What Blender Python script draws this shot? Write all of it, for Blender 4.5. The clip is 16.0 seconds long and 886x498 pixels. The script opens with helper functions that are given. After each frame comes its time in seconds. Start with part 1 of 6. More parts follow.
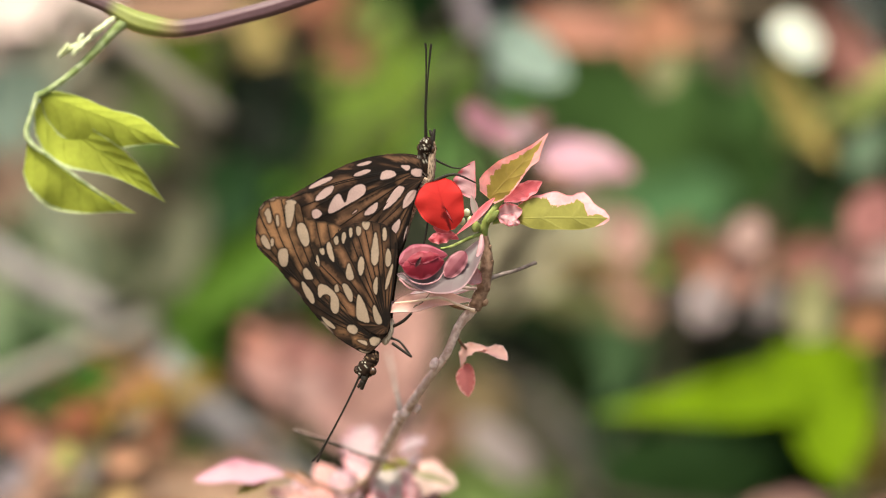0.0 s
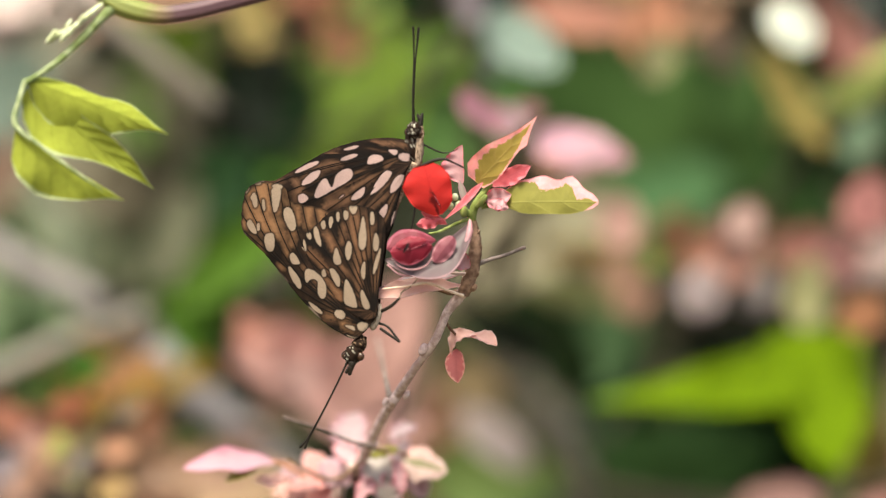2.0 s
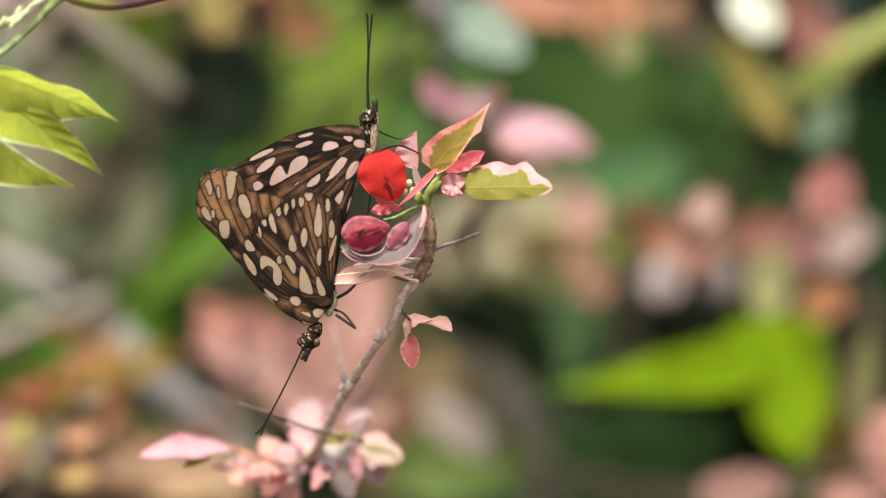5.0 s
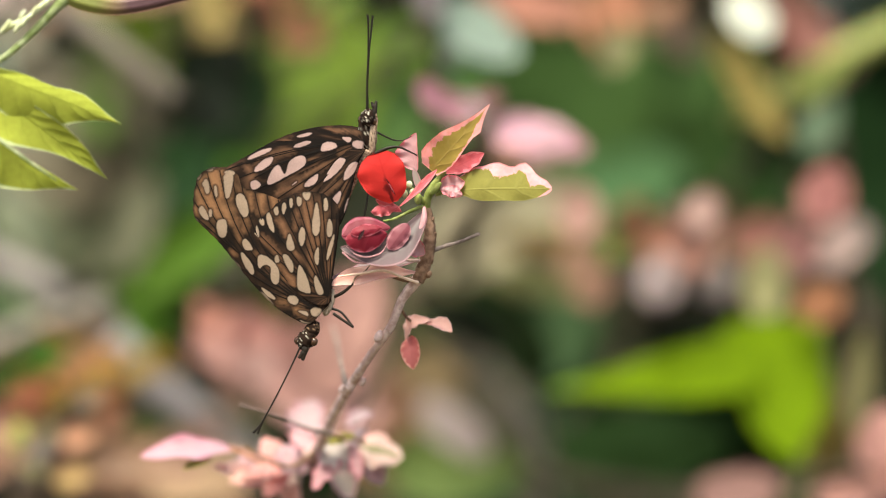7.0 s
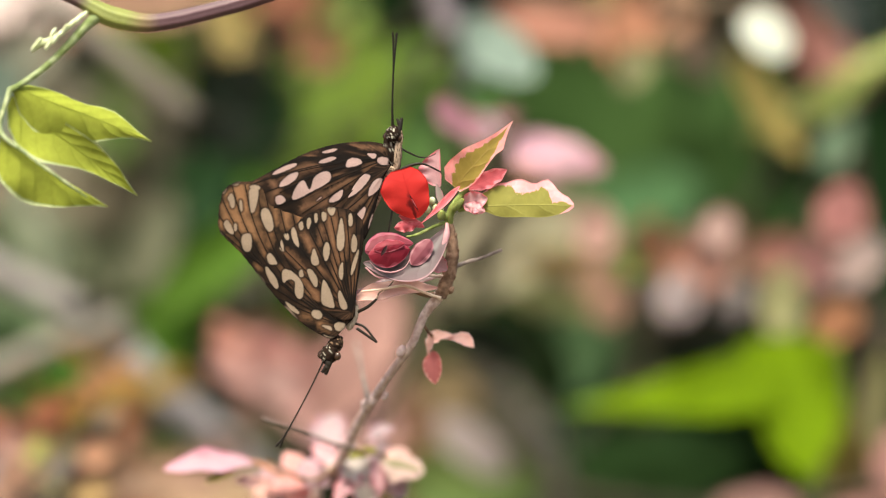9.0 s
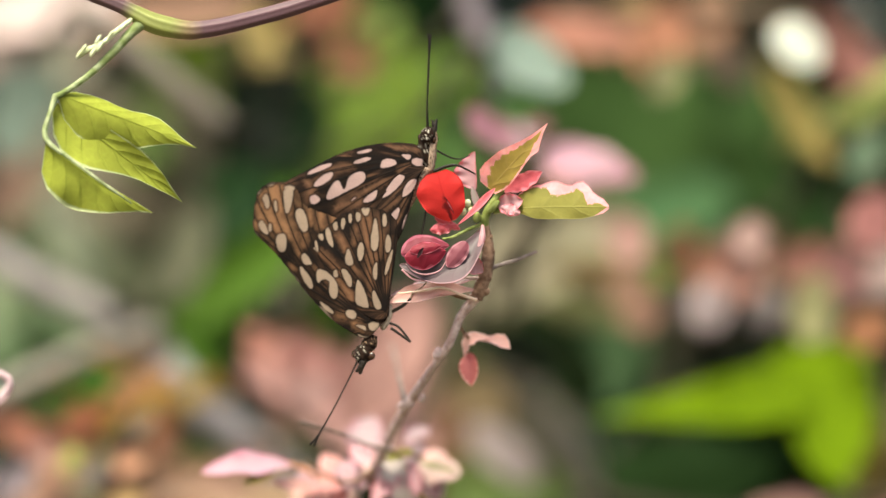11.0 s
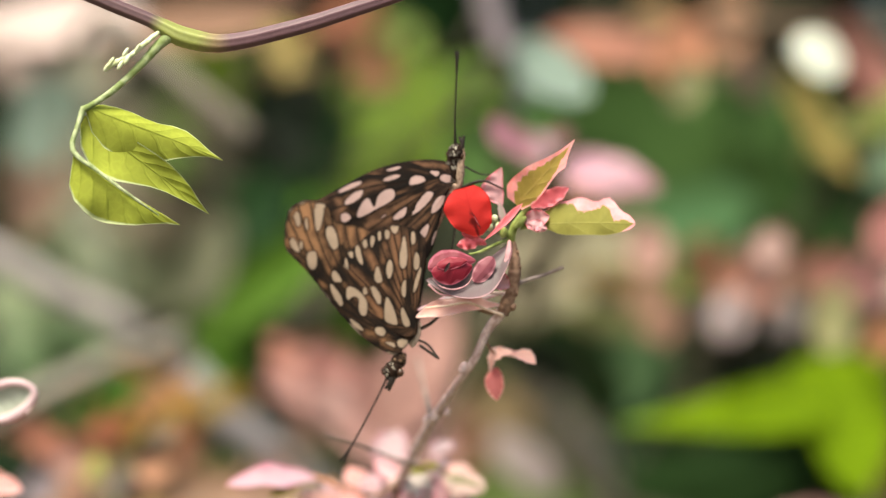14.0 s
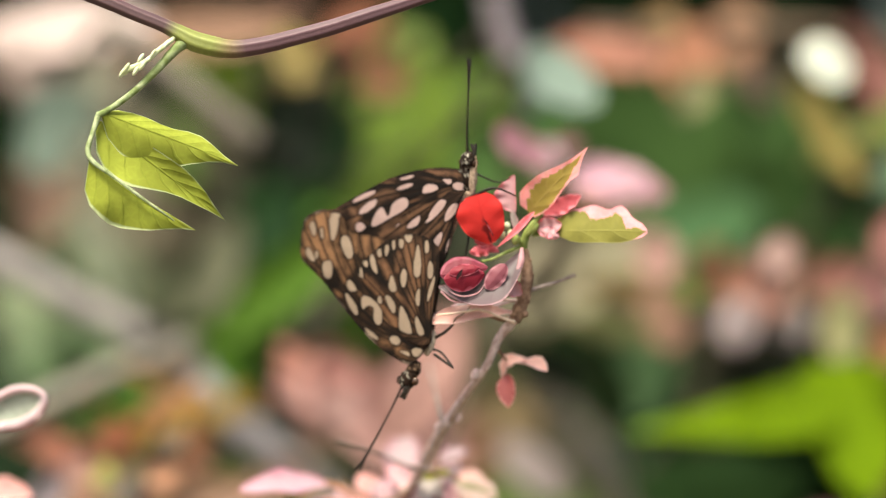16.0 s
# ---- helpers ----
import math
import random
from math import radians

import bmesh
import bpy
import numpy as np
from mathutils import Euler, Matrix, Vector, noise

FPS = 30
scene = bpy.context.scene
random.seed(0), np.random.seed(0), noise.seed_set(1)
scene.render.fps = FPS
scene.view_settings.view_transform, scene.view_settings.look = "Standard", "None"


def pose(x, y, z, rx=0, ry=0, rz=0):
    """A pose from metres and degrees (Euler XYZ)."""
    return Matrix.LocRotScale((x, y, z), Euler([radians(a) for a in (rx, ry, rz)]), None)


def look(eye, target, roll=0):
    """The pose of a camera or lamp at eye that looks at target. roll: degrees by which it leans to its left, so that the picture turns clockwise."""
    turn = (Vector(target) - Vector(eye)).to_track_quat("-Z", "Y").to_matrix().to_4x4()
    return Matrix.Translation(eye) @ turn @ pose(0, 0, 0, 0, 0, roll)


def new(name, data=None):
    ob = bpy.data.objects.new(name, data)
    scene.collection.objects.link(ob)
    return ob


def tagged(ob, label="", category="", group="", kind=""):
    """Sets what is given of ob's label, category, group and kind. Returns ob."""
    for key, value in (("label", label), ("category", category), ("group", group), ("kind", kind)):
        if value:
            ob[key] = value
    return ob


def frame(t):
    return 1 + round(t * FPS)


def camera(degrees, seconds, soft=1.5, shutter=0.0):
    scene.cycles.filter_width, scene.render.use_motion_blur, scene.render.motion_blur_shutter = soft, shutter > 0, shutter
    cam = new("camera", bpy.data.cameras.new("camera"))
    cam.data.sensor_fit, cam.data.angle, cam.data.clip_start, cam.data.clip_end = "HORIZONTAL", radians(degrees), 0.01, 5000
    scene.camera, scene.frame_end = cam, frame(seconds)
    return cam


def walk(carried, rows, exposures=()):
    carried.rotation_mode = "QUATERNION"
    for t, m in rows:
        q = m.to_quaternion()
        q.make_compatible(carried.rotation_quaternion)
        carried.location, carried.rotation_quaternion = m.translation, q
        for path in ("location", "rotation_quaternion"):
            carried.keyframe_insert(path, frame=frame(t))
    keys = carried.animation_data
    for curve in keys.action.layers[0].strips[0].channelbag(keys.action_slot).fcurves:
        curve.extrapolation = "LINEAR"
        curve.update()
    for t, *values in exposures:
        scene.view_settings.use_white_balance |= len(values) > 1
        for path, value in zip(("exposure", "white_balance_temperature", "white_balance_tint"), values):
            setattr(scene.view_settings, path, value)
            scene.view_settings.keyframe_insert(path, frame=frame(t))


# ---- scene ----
import mathutils

EYE, FOCUS, MM = 1.0, 1.0815, 0.001

# ---- camera: a hand-held long lens, a metre from the insects ----
cam = camera(12.0, 16.0, soft=1.1)
cam.data.dof.use_dof = True
cam.data.dof.focus_distance = FOCUS + 0.003
cam.data.dof.aperture_fstop = 4.3
# seconds, metres ahead, yaw, pitch
VIEW = [
    (0, -0, 0, 0),
    (0.5, 0.0011, -0.008, -0.075),
    (1, 0.0016, -0.025, -0.1),
    (1.5, 0.0032, 0.004, -0.111),
    (2, 0.0043, -0.081, -0.161),
    (2.5, 0.005, -0.15, -0.19),
    (3, 0.0052, -0.273, -0.227),
    (3.5, 0.0047, -0.438, -0.282),
    (4, 0.0042, -0.478, -0.311),
    (4.5, 0.0037, -0.555, -0.344),
    (7, 0.0008, -0.639, -0.309),
    (7.5, -0.0005, -0.524, -0.225),
    (8, -0.0005, -0.486, -0.163),
    (8.5, -0.0011, -0.449, -0.113),
    (11, -0.009, 0.042, 0.054),
    (11.5, -0.0097, 0.24, 0.061),
    (12, -0.0103, 0.363, 0.096),
    (12.5, -0.0121, 0.371, 0.123),
    (13, -0.0125, 0.321, 0.15),
    (13.5, -0.014, 0.334, 0.161),
    (14, -0.0144, 0.338, 0.19),
    (14.5, -0.0152, 0.361, 0.211),
    (15, -0.0165, 0.396, 0.238),
    (15.5, -0.0173, 0.444, 0.255),
    (16, -0.0174, 0.461, 0.284),
]
walk(cam, [(t, pose(0, y, EYE, 90 + pitch, 0, yaw)) for t, y, yaw, pitch in VIEW], exposures=[(0.0, 1.16, 6670, -4), (16.0, 1.16, 6670, -4)])

# ---- light: high sun through bright thin cloud, from the upper left ----
world = bpy.data.worlds.new("sky")
scene.world = world
world.use_nodes = True
sky = world.node_tree.nodes.new("ShaderNodeTexSky")
sky.sky_type, sky.sun_disc = "NISHITA", False
sky.dust_density, sky.ozone_density = 5.0, 0.4
SUN = Vector((-0.2, -0.42, 0.88)).normalized()
sky.sun_elevation = math.asin(SUN.z)
sky.sun_rotation = math.atan2(SUN.x, SUN.y)
back = world.node_tree.nodes["Background"]
back.inputs["Strength"].default_value = 0.15
world.node_tree.links.new(sky.outputs[0], back.inputs["Color"])
sun = new("sun", bpy.data.lights.new("sun", "SUN"))
sun.data.energy, sun.data.angle, sun.data.color = 3.4, radians(26.0), (1.0, 0.98, 0.86)
sun.matrix_world = look(SUN * 5 + Vector((0, 1, 1)), (0, 1, 1))


# ---- materials ----
def tone(r, g, b, k=1.0):
    """Linear colour from display values."""
    f = lambda c: k * (c / 12.92 if c <= 0.04045 else ((c + 0.055) / 1.055) ** 2.4)
    return (f(r / 255), f(g / 255), f(b / 255), 1.0)


class Nodes:
    """A short hand for node trees."""

    def __init__(self, name):
        self.mat = bpy.data.materials.new(name)
        self.mat.use_nodes = True
        self.t = self.mat.node_tree
        self.bsdf = self.t.nodes["Principled BSDF"]
        self.out = self.t.nodes["Material Output"]

    def put(self, socket, value):
        if isinstance(value, bpy.types.NodeSocket):
            self.t.links.new(value, socket)
        else:
            socket.default_value = value

    def math(self, op, a, b=0.0, clamp=False):
        n = self.t.nodes.new("ShaderNodeMath")
        n.operation, n.use_clamp = op, clamp
        self.put(n.inputs[0], a), self.put(n.inputs[1], b)
        return n.outputs[0]

    def noise(self, scale, detail=3.0, rough=0.55):
        n = self.t.nodes.new("ShaderNodeTexNoise")
        c = self.t.nodes.new("ShaderNodeTexCoord")
        n.inputs["Scale"].default_value, n.inputs["Detail"].default_value = scale, detail
        n.inputs["Roughness"].default_value = rough
        self.t.links.new(c.outputs["Object"], n.inputs["Vector"])
        return n.outputs["Fac"]

    def mix(self, f, a, b):
        n = self.t.nodes.new("ShaderNodeMix")
        n.data_type = "RGBA"
        self.put(n.inputs[0], f), self.put(n.inputs[6], a), self.put(n.inputs[7], b)
        return n.outputs[2]

    def ramp(self, f, low, high):
        n = self.t.nodes.new("ShaderNodeMapRange")
        n.interpolation_type = "SMOOTHSTEP"
        self.put(n.inputs[0], f)
        n.inputs[1].default_value, n.inputs[2].default_value = low, high
        return n.outputs[0]

    def attribute(self, name, socket="Fac"):
        n = self.t.nodes.new("ShaderNodeAttribute")
        n.attribute_name = name
        return n.outputs[socket]

    def random(self):
        return self.t.nodes.new("ShaderNodeObjectInfo").outputs["Random"]

    def finish(self, colour, rough=0.6, height=None, relief=0.0002, through_light=0.0, spec=0.4):
        self.put(self.bsdf.inputs["Base Color"], colour)
        self.put(self.bsdf.inputs["Roughness"], rough)
        self.bsdf.inputs["Specular IOR Level"].default_value = spec
        if height is not None:
            n = self.t.nodes.new("ShaderNodeBump")
            n.inputs["Distance"].default_value = relief
            n.inputs["Strength"].default_value = 0.8
            self.put(n.inputs["Height"], height)
            self.t.links.new(n.outputs[0], self.bsdf.inputs["Normal"])
        if through_light:
            tr = self.t.nodes.new("ShaderNodeBsdfTranslucent")
            self.put(tr.inputs["Color"], colour)
            mx = self.t.nodes.new("ShaderNodeMixShader")
            mx.inputs[0].default_value = through_light
            self.t.links.new(self.bsdf.outputs[0], mx.inputs[1])
            self.t.links.new(tr.outputs[0], mx.inputs[2])
            self.t.links.new(mx.outputs[0], self.out.inputs[0])
        return self.mat


def leaf_material(name, inner, edge=None, border=0.6, vein=None, ribs=7.0, light=0.4, rough=0.55, vary=0.25, jag=0.5, grain=600, lean=0.0, relief=0.00012, strong=0.35, mottle=False, mark=None, teeth=0.11, gloss=0.3, net=0.0):
    """A leaf blade: midrib and side veins, and an edge of another colour with a ragged border, wider on one side where it leans."""
    n = Nodes(name)
    signed = n.attribute("across")
    across = n.math("ABSOLUTE", signed)
    along = n.attribute("along")
    fine, wide = n.noise(grain), n.noise(grain * 0.15, 2)
    mid_noise = n.noise(grain * 0.45, 3)
    col = n.mix(n.math("MULTIPLY", n.ramp(wide, 0.35, 0.7), vary), inner, [c * 0.6 for c in inner[:3]] + [1])
    shifted = n.math("ADD", along, n.math("MULTIPLY", n.math("SUBTRACT", mid_noise, 0.5), 0.09))
    saw = n.math("SINE", n.math("MULTIPLY", n.math("SUBTRACT", shifted, n.math("MULTIPLY", across, 0.2)), ribs * 6.283))
    rib = n.ramp(saw, 0.8, 1.0)
    mid = n.math("SUBTRACT", 1.0, n.ramp(across, 0.015, 0.06))
    veins = n.math("MAXIMUM", mid, n.math("MULTIPLY", rib, 0.55))
    if edge is not None:
        rag = n.math("ADD", across, n.math("MULTIPLY", n.math("SUBTRACT", wide, 0.5), jag * 1.3))
        rag = n.math("ADD", rag, n.math("MULTIPLY", n.math("SUBTRACT", mid_noise, 0.5), jag * 0.8))
        rag = n.math("ADD", rag, n.math("MULTIPLY", saw, -teeth))
        rag = n.math("ADD", rag, n.math("MULTIPLY", signed, -lean))
        rag = n.math("ADD", rag, n.math("MULTIPLY", n.ramp(along, 0.8, 1.0), 0.35))
        if border is None:
            rag = n.math("ADD", n.attribute("rim"), n.math("MULTIPLY", n.math("SUBTRACT", n.noise(grain * 1.6, 3), 0.5), 0.35))
        rim = n.mix(n.ramp(mid_noise, 0.4, 0.7), edge, [min(0.92, c * 1.18) for c in edge[:3]] + [1])
        col = n.mix(n.ramp(rag, (border or 0) - 0.035, (border or 0) + 0.035), col, rim)
    if vein is not None:
        col = n.mix(n.math("MULTIPLY", veins, strong), col, vein)
    col = n.mix(n.math("MULTIPLY", n.ramp(fine, 0.5, 0.8), 0.2), col, [min(1, c * 1.4) for c in inner[:3]] + [1])
    if net:
        cells = n.t.nodes.new("ShaderNodeTexVoronoi")
        cells.feature = "DISTANCE_TO_EDGE"
        cells.inputs["Scale"].default_value = 420
        where = n.t.nodes.new("ShaderNodeTexCoord")
        n.t.links.new(where.outputs["Object"], cells.inputs["Vector"])
        mesh = n.ramp(cells.outputs["Distance"], 0.02, 0.2)
        col = n.mix(n.math("MULTIPLY", mesh, net), col, [c * 0.5 for c in inner[:3]] + [1])
    if mark is not None:
        stain = n.math("ADD", across, n.math("MULTIPLY", n.math("SUBTRACT", mid_noise, 0.5), 0.9))
        stain = n.math("MULTIPLY", n.math("SUBTRACT", 1.0, n.ramp(stain, 0.0, 0.16)), n.math("SUBTRACT", 1.0, n.ramp(along, 0.42, 0.62)))
        col = n.mix(n.math("MULTIPLY", stain, 0.85), col, mark)
    if mottle:
        m = n.t.nodes.new("ShaderNodeMix")
        m.data_type, m.blend_type = "RGBA", "MULTIPLY"
        m.inputs[0].default_value = 1.0
        n.put(m.inputs[6], col), n.put(m.inputs[7], n.math("ADD", n.math("MULTIPLY", n.random(), 0.36), 0.84))
        col = m.outputs[2]
    h = n.math("SUBTRACT", n.math("MULTIPLY", fine, 0.5), veins)
    h = n.math("ADD", h, n.math("MULTIPLY", saw, -0.4))
    return n.finish(col, rough, h, relief, light, gloss)


def bark_material(name, light, dark, scale=500, relief=0.0006):
    n = Nodes(name)
    a, b = n.noise(scale, 5, 0.65), n.noise(scale * 0.2, 3)
    col = n.mix(n.ramp(a, 0.35, 0.68), dark, light)
    col = n.mix(n.math("MULTIPLY", n.ramp(b, 0.45, 0.65), 0.6), col, dark)
    return n.finish(col, 0.8, a, relief, spec=0.2)


def painted(name, rough=0.6, light=0.0, spec=0.3, grain=2500, amount=0.25):
    """Colours carried by the mesh, with a fine grain over them."""
    n = Nodes(name)
    base = n.attribute("tint", "Color")
    f = n.noise(grain, 4, 0.7)
    m = n.t.nodes.new("ShaderNodeMix")
    m.data_type, m.blend_type = "RGBA", "MULTIPLY"
    m.inputs[0].default_value = 1.0
    g = n.math("ADD", n.math("MULTIPLY", f, 2 * amount), 1 - amount)
    n.put(m.inputs[6], base), n.put(m.inputs[7], g)
    return n.finish(m.outputs[2], rough, f, 0.00012, light, spec)


GAIN = 0.5
M = {}


def shade(r, g, b, kind="leaf"):
    """One soft leaf material for each colour."""
    key = (r, g, b, kind)
    if key not in M:
        c = tone(r, g, b, GAIN)
        if kind == "bark":
            M[key] = bark_material("shrub_bark", c, [v * 0.6 for v in c[:3]] + [1], 60)
        else:
            pale = [min(0.8, v * 1.12) for v in c[:3]] + [1] if r > g + 18 else None
            M[key] = leaf_material("shrub_leaf", c, pale, 0.62, vein=[min(1, v * 1.25) for v in c[:3]] + [1], light=0.3, grain=330, vary=0.3, jag=1.0, teeth=0.0, mottle=True, rough=0.65, gloss=0.1)
    return M[key]


WING = painted("wing_scales", 0.75, 0.1, 0.12, 1800, 0.07)
SKIN = painted("insect_body", 0.9, 0.0, 0.08, 1800, 0.5)
BLACK = Nodes("black_chitin").finish((0.015, 0.009, 0.006, 1), 0.45, spec=0.2)
EYE_GLOSS = Nodes("compound_eye").finish((0.045, 0.02, 0.012, 1), 0.12)
PALE_FUR = bark_material("pale_fur", tone(225, 190, 165, 0.7), tone(120, 90, 75, 0.6), 1600)
BARK = bark_material("grey_twig_bark", tone(236, 206, 202, 0.88), tone(192, 154, 148, 0.72), 420, 0.0005)
BARK_RED = bark_material("reddish_young_bark", tone(190, 148, 124, 0.62), tone(128, 92, 74, 0.5), 420, 0.0008)
SHOOT = bark_material("green_shoot", tone(194, 198, 124, 0.58), tone(140, 150, 74, 0.5), 520, 0.0003)
PETIOLE = bark_material("pale_green_petiole", tone(205, 208, 165, 0.6), tone(140, 152, 88, 0.5), 300)
VINE_SKIN = painted("vine_skin", 0.5, 0.0, 0.35, 700, 0.22)
YELLOW_RIM = bark_material("cream_yellow_leaf_edge", tone(255, 228, 208, 0.88), tone(250, 205, 180, 0.75), 300, 0.00004)
LILAC_BARK = bark_material("lilac_grey_twig_bark", tone(198, 172, 164, 0.5), tone(146, 122, 114, 0.42), 420)
BUDS = bark_material("cream_bud", tone(238, 236, 205, 0.7), tone(205, 205, 150, 0.64), 500, 0.0001)
VINE_LEAF = leaf_material("lime_vine_leaf", tone(202, 205, 84, 0.68), tone(222, 226, 174, 0.68), 0.94, tone(150, 165, 55, 0.6), jag=0.1, teeth=0.0, ribs=7, light=0.42, vary=0.4, grain=420, relief=0.00025, strong=0.22, rough=0.75, gloss=0.1, net=0.14)
PINK_GREEN = leaf_material("pink_edged_leaf", tone(208, 176, 92, 0.72), tone(255, 168, 168, 1.0), None, tone(228, 186, 120, 0.68), 4, 0.45, relief=0.00012, grain=700, vary=0.35, strong=0.3, rough=0.65, gloss=0.15, net=0.1)
WHITE_GREEN = leaf_material("white_edged_leaf", tone(184, 172, 88, 0.6), tone(255, 174, 182, 0.9), None, tone(200, 188, 112, 0.58), 3.5, 0.42, relief=0.00012, grain=600, vary=0.4, strong=0.22, rough=0.65, gloss=0.15, net=0.1)
HOT_PINK = leaf_material("hot_pink_leaf", tone(248, 122, 134, 0.84), tone(252, 156, 164, 0.85), 0.7, tone(232, 95, 112, 0.75), 5, 0.5, relief=0.00006)
YOUNG = leaf_material("young_leaf", tone(250, 198, 188, 0.8), tone(252, 208, 202, 0.83), 0.7, tone(245, 165, 155, 0.7), 4, 0.45, relief=0.00003, strong=0.15)
PEACH = leaf_material("peach_young_leaf", tone(238, 190, 196, 0.6), tone(246, 206, 218, 0.64), 0.5, tone(245, 160, 150, 0.7), 5, 0.45, relief=0.00004, strong=0.2)
PALE_PINK = leaf_material("pale_pink_leaf", tone(242, 186, 192, 0.74), tone(250, 152, 166, 0.72), 0.8, tone(235, 165, 175, 0.65), 5, 0.42, relief=0.00006)
RED = leaf_material("scarlet_bract", tone(245, 60, 58, 0.72), None, vein=tone(225, 35, 40, 0.75), ribs=3, light=0.5, vary=0.25, relief=0.00004, strong=0.3, mark=tone(120, 25, 30, 0.6))
MAGENTA = leaf_material("magenta_bract", tone(178, 52, 80, 0.45), tone(210, 105, 128, 0.48), 0.8, tone(215, 110, 130, 0.6), 0, 0.4, relief=0.00005, strong=0.25)
SILVER = leaf_material("silvery_pink_leaf", tone(176, 146, 152, 0.38), tone(226, 178, 186, 0.5), 0.93, tone(160, 120, 130, 0.45), 6, 0.4, rough=0.45, relief=0.00006, jag=0.06, teeth=0.0, vary=0.5)
SALMON = leaf_material("salmon_leaf", tone(248, 176, 172, 0.75), tone(250, 198, 192, 0.78), 0.75, tone(240, 145, 142, 0.66), 5, 0.45, relief=0.00004, strong=0.2)
LONG_PINK = leaf_material("long_pink_leaf", tone(240, 198, 212, 0.6), tone(244, 168, 188, 0.58), 0.7, tone(235, 165, 175, 0.6), 4, 0.42, relief=0.00005, strong=0.2)
BLUSH = leaf_material("blush_leaf", tone(238, 205, 210, 0.5), tone(240, 180, 192, 0.5), 0.7, tone(230, 170, 180, 0.5), 5, 0.4, relief=0.00004, strong=0.2)
DROOP = leaf_material("drooping_salmon_leaf", tone(240, 142, 140, 0.8), tone(250, 182, 168, 0.88), 0.75, tone(225, 120, 118, 0.65), 5, 0.45, relief=0.00004, strong=0.2)
OLIVE = leaf_material("olive_leaf", tone(172, 158, 62, 0.55), tone(214, 196, 120, 0.6), 0.85, tone(190, 176, 90, 0.55), 4, 0.4, relief=0.00005, strong=0.2)
SALMON_STALK = bark_material("salmon_stalk", tone(232, 170, 142, 0.66), tone(200, 132, 110, 0.58), 300, 0.0001)
CREAM = leaf_material("cream_leaf", tone(242, 220, 214, 0.57), tone(246, 194, 204, 0.6), 0.75, tone(222, 202, 150, 0.65), 4, 0.45, relief=0.00003, strong=0.15, teeth=0.02)
CREAM_GREEN = leaf_material("cream_green_leaf", tone(190, 176, 128, 0.48), tone(244, 204, 196, 0.56), 0.4, tone(240, 205, 170, 0.65), 4, 0.45, jag=0.7, teeth=0.02, relief=0.00004, strong=0.2)


# ---- building ----
def root_place(ob):
    while ob.parent:
        ob = ob.parent
    return ob.location


def turned_away(v):
    """The folded wings stand aslant: their outer ends lie farther off than the bodies."""
    back = 0.3 * np.maximum(0.0, -0.0035 - v[:, 0])
    grow = 1 + back / FOCUS
    return np.c_[v[:, 0] * grow, v[:, 1] + back, EYE + (v[:, 2] - EYE) * grow]


def part(name, geo, material, parent, label=""):
    """One mesh object under a thing or a part; geo is in world metres."""
    verts, faces, extra = geo if len(geo) == 3 else (*geo, {})
    me = bpy.data.meshes.new(name)
    o = root_place(parent)
    v = np.array([tuple(p) for p in verts], dtype=float)
    root = parent.parent or parent
    if root.name.startswith("butterfly"):
        v = turned_away(v)
    if root.name.startswith("vine"):
        v = np.array((0, 0, EYE)) + (v - np.array((0, 0, EYE))) * 0.983
    v -= np.array(o)
    me.from_pydata(v.tolist(), [], faces)
    for key, values in extra.items():
        values = np.asarray(values, dtype=np.float32)
        if values.ndim == 2:
            me.attributes.new(key, "FLOAT_COLOR", "POINT").data.foreach_set("color", values.ravel())
        else:
            me.attributes.new(key, "FLOAT", "POINT").data.foreach_set("value", values.ravel())
    me.polygons.foreach_set("use_smooth", [True] * len(me.polygons))
    me.materials.append(material)
    me.update()
    ob = new(name, me)
    ob.parent = parent
    return tagged(ob, label)


def thing(name, place, label, category, group="", kind=""):
    ob = new(name)
    ob.empty_display_size = 0.01
    ob.location = place
    return tagged(ob, label, category, group, kind)


def at(x, z, y=0.0):
    """A place near the plane of focus, in millimetres from its middle; y goes away from the camera."""
    return Vector((x * MM, FOCUS + y * MM, EYE + z * MM))


def glide(points, n):
    """Points along a smooth curve through the given ones (tuples of any length)."""
    p = np.array([tuple(q) for q in points], dtype=float)
    p = np.vstack([2 * p[0] - p[1], p, 2 * p[-1] - p[-2]])
    out = []
    for i in range(1, len(p) - 2):
        for s in range(n):
            t = s / n
            a, b, c, d = p[i - 1], p[i], p[i + 1], p[i + 2]
            out.append(0.5 * (2 * b + (c - a) * t + (2 * a - 5 * b + 4 * c - d) * t * t + (3 * b - a - 3 * c + d) * t ** 3))
    out.append(p[-2])
    return np.array(out)


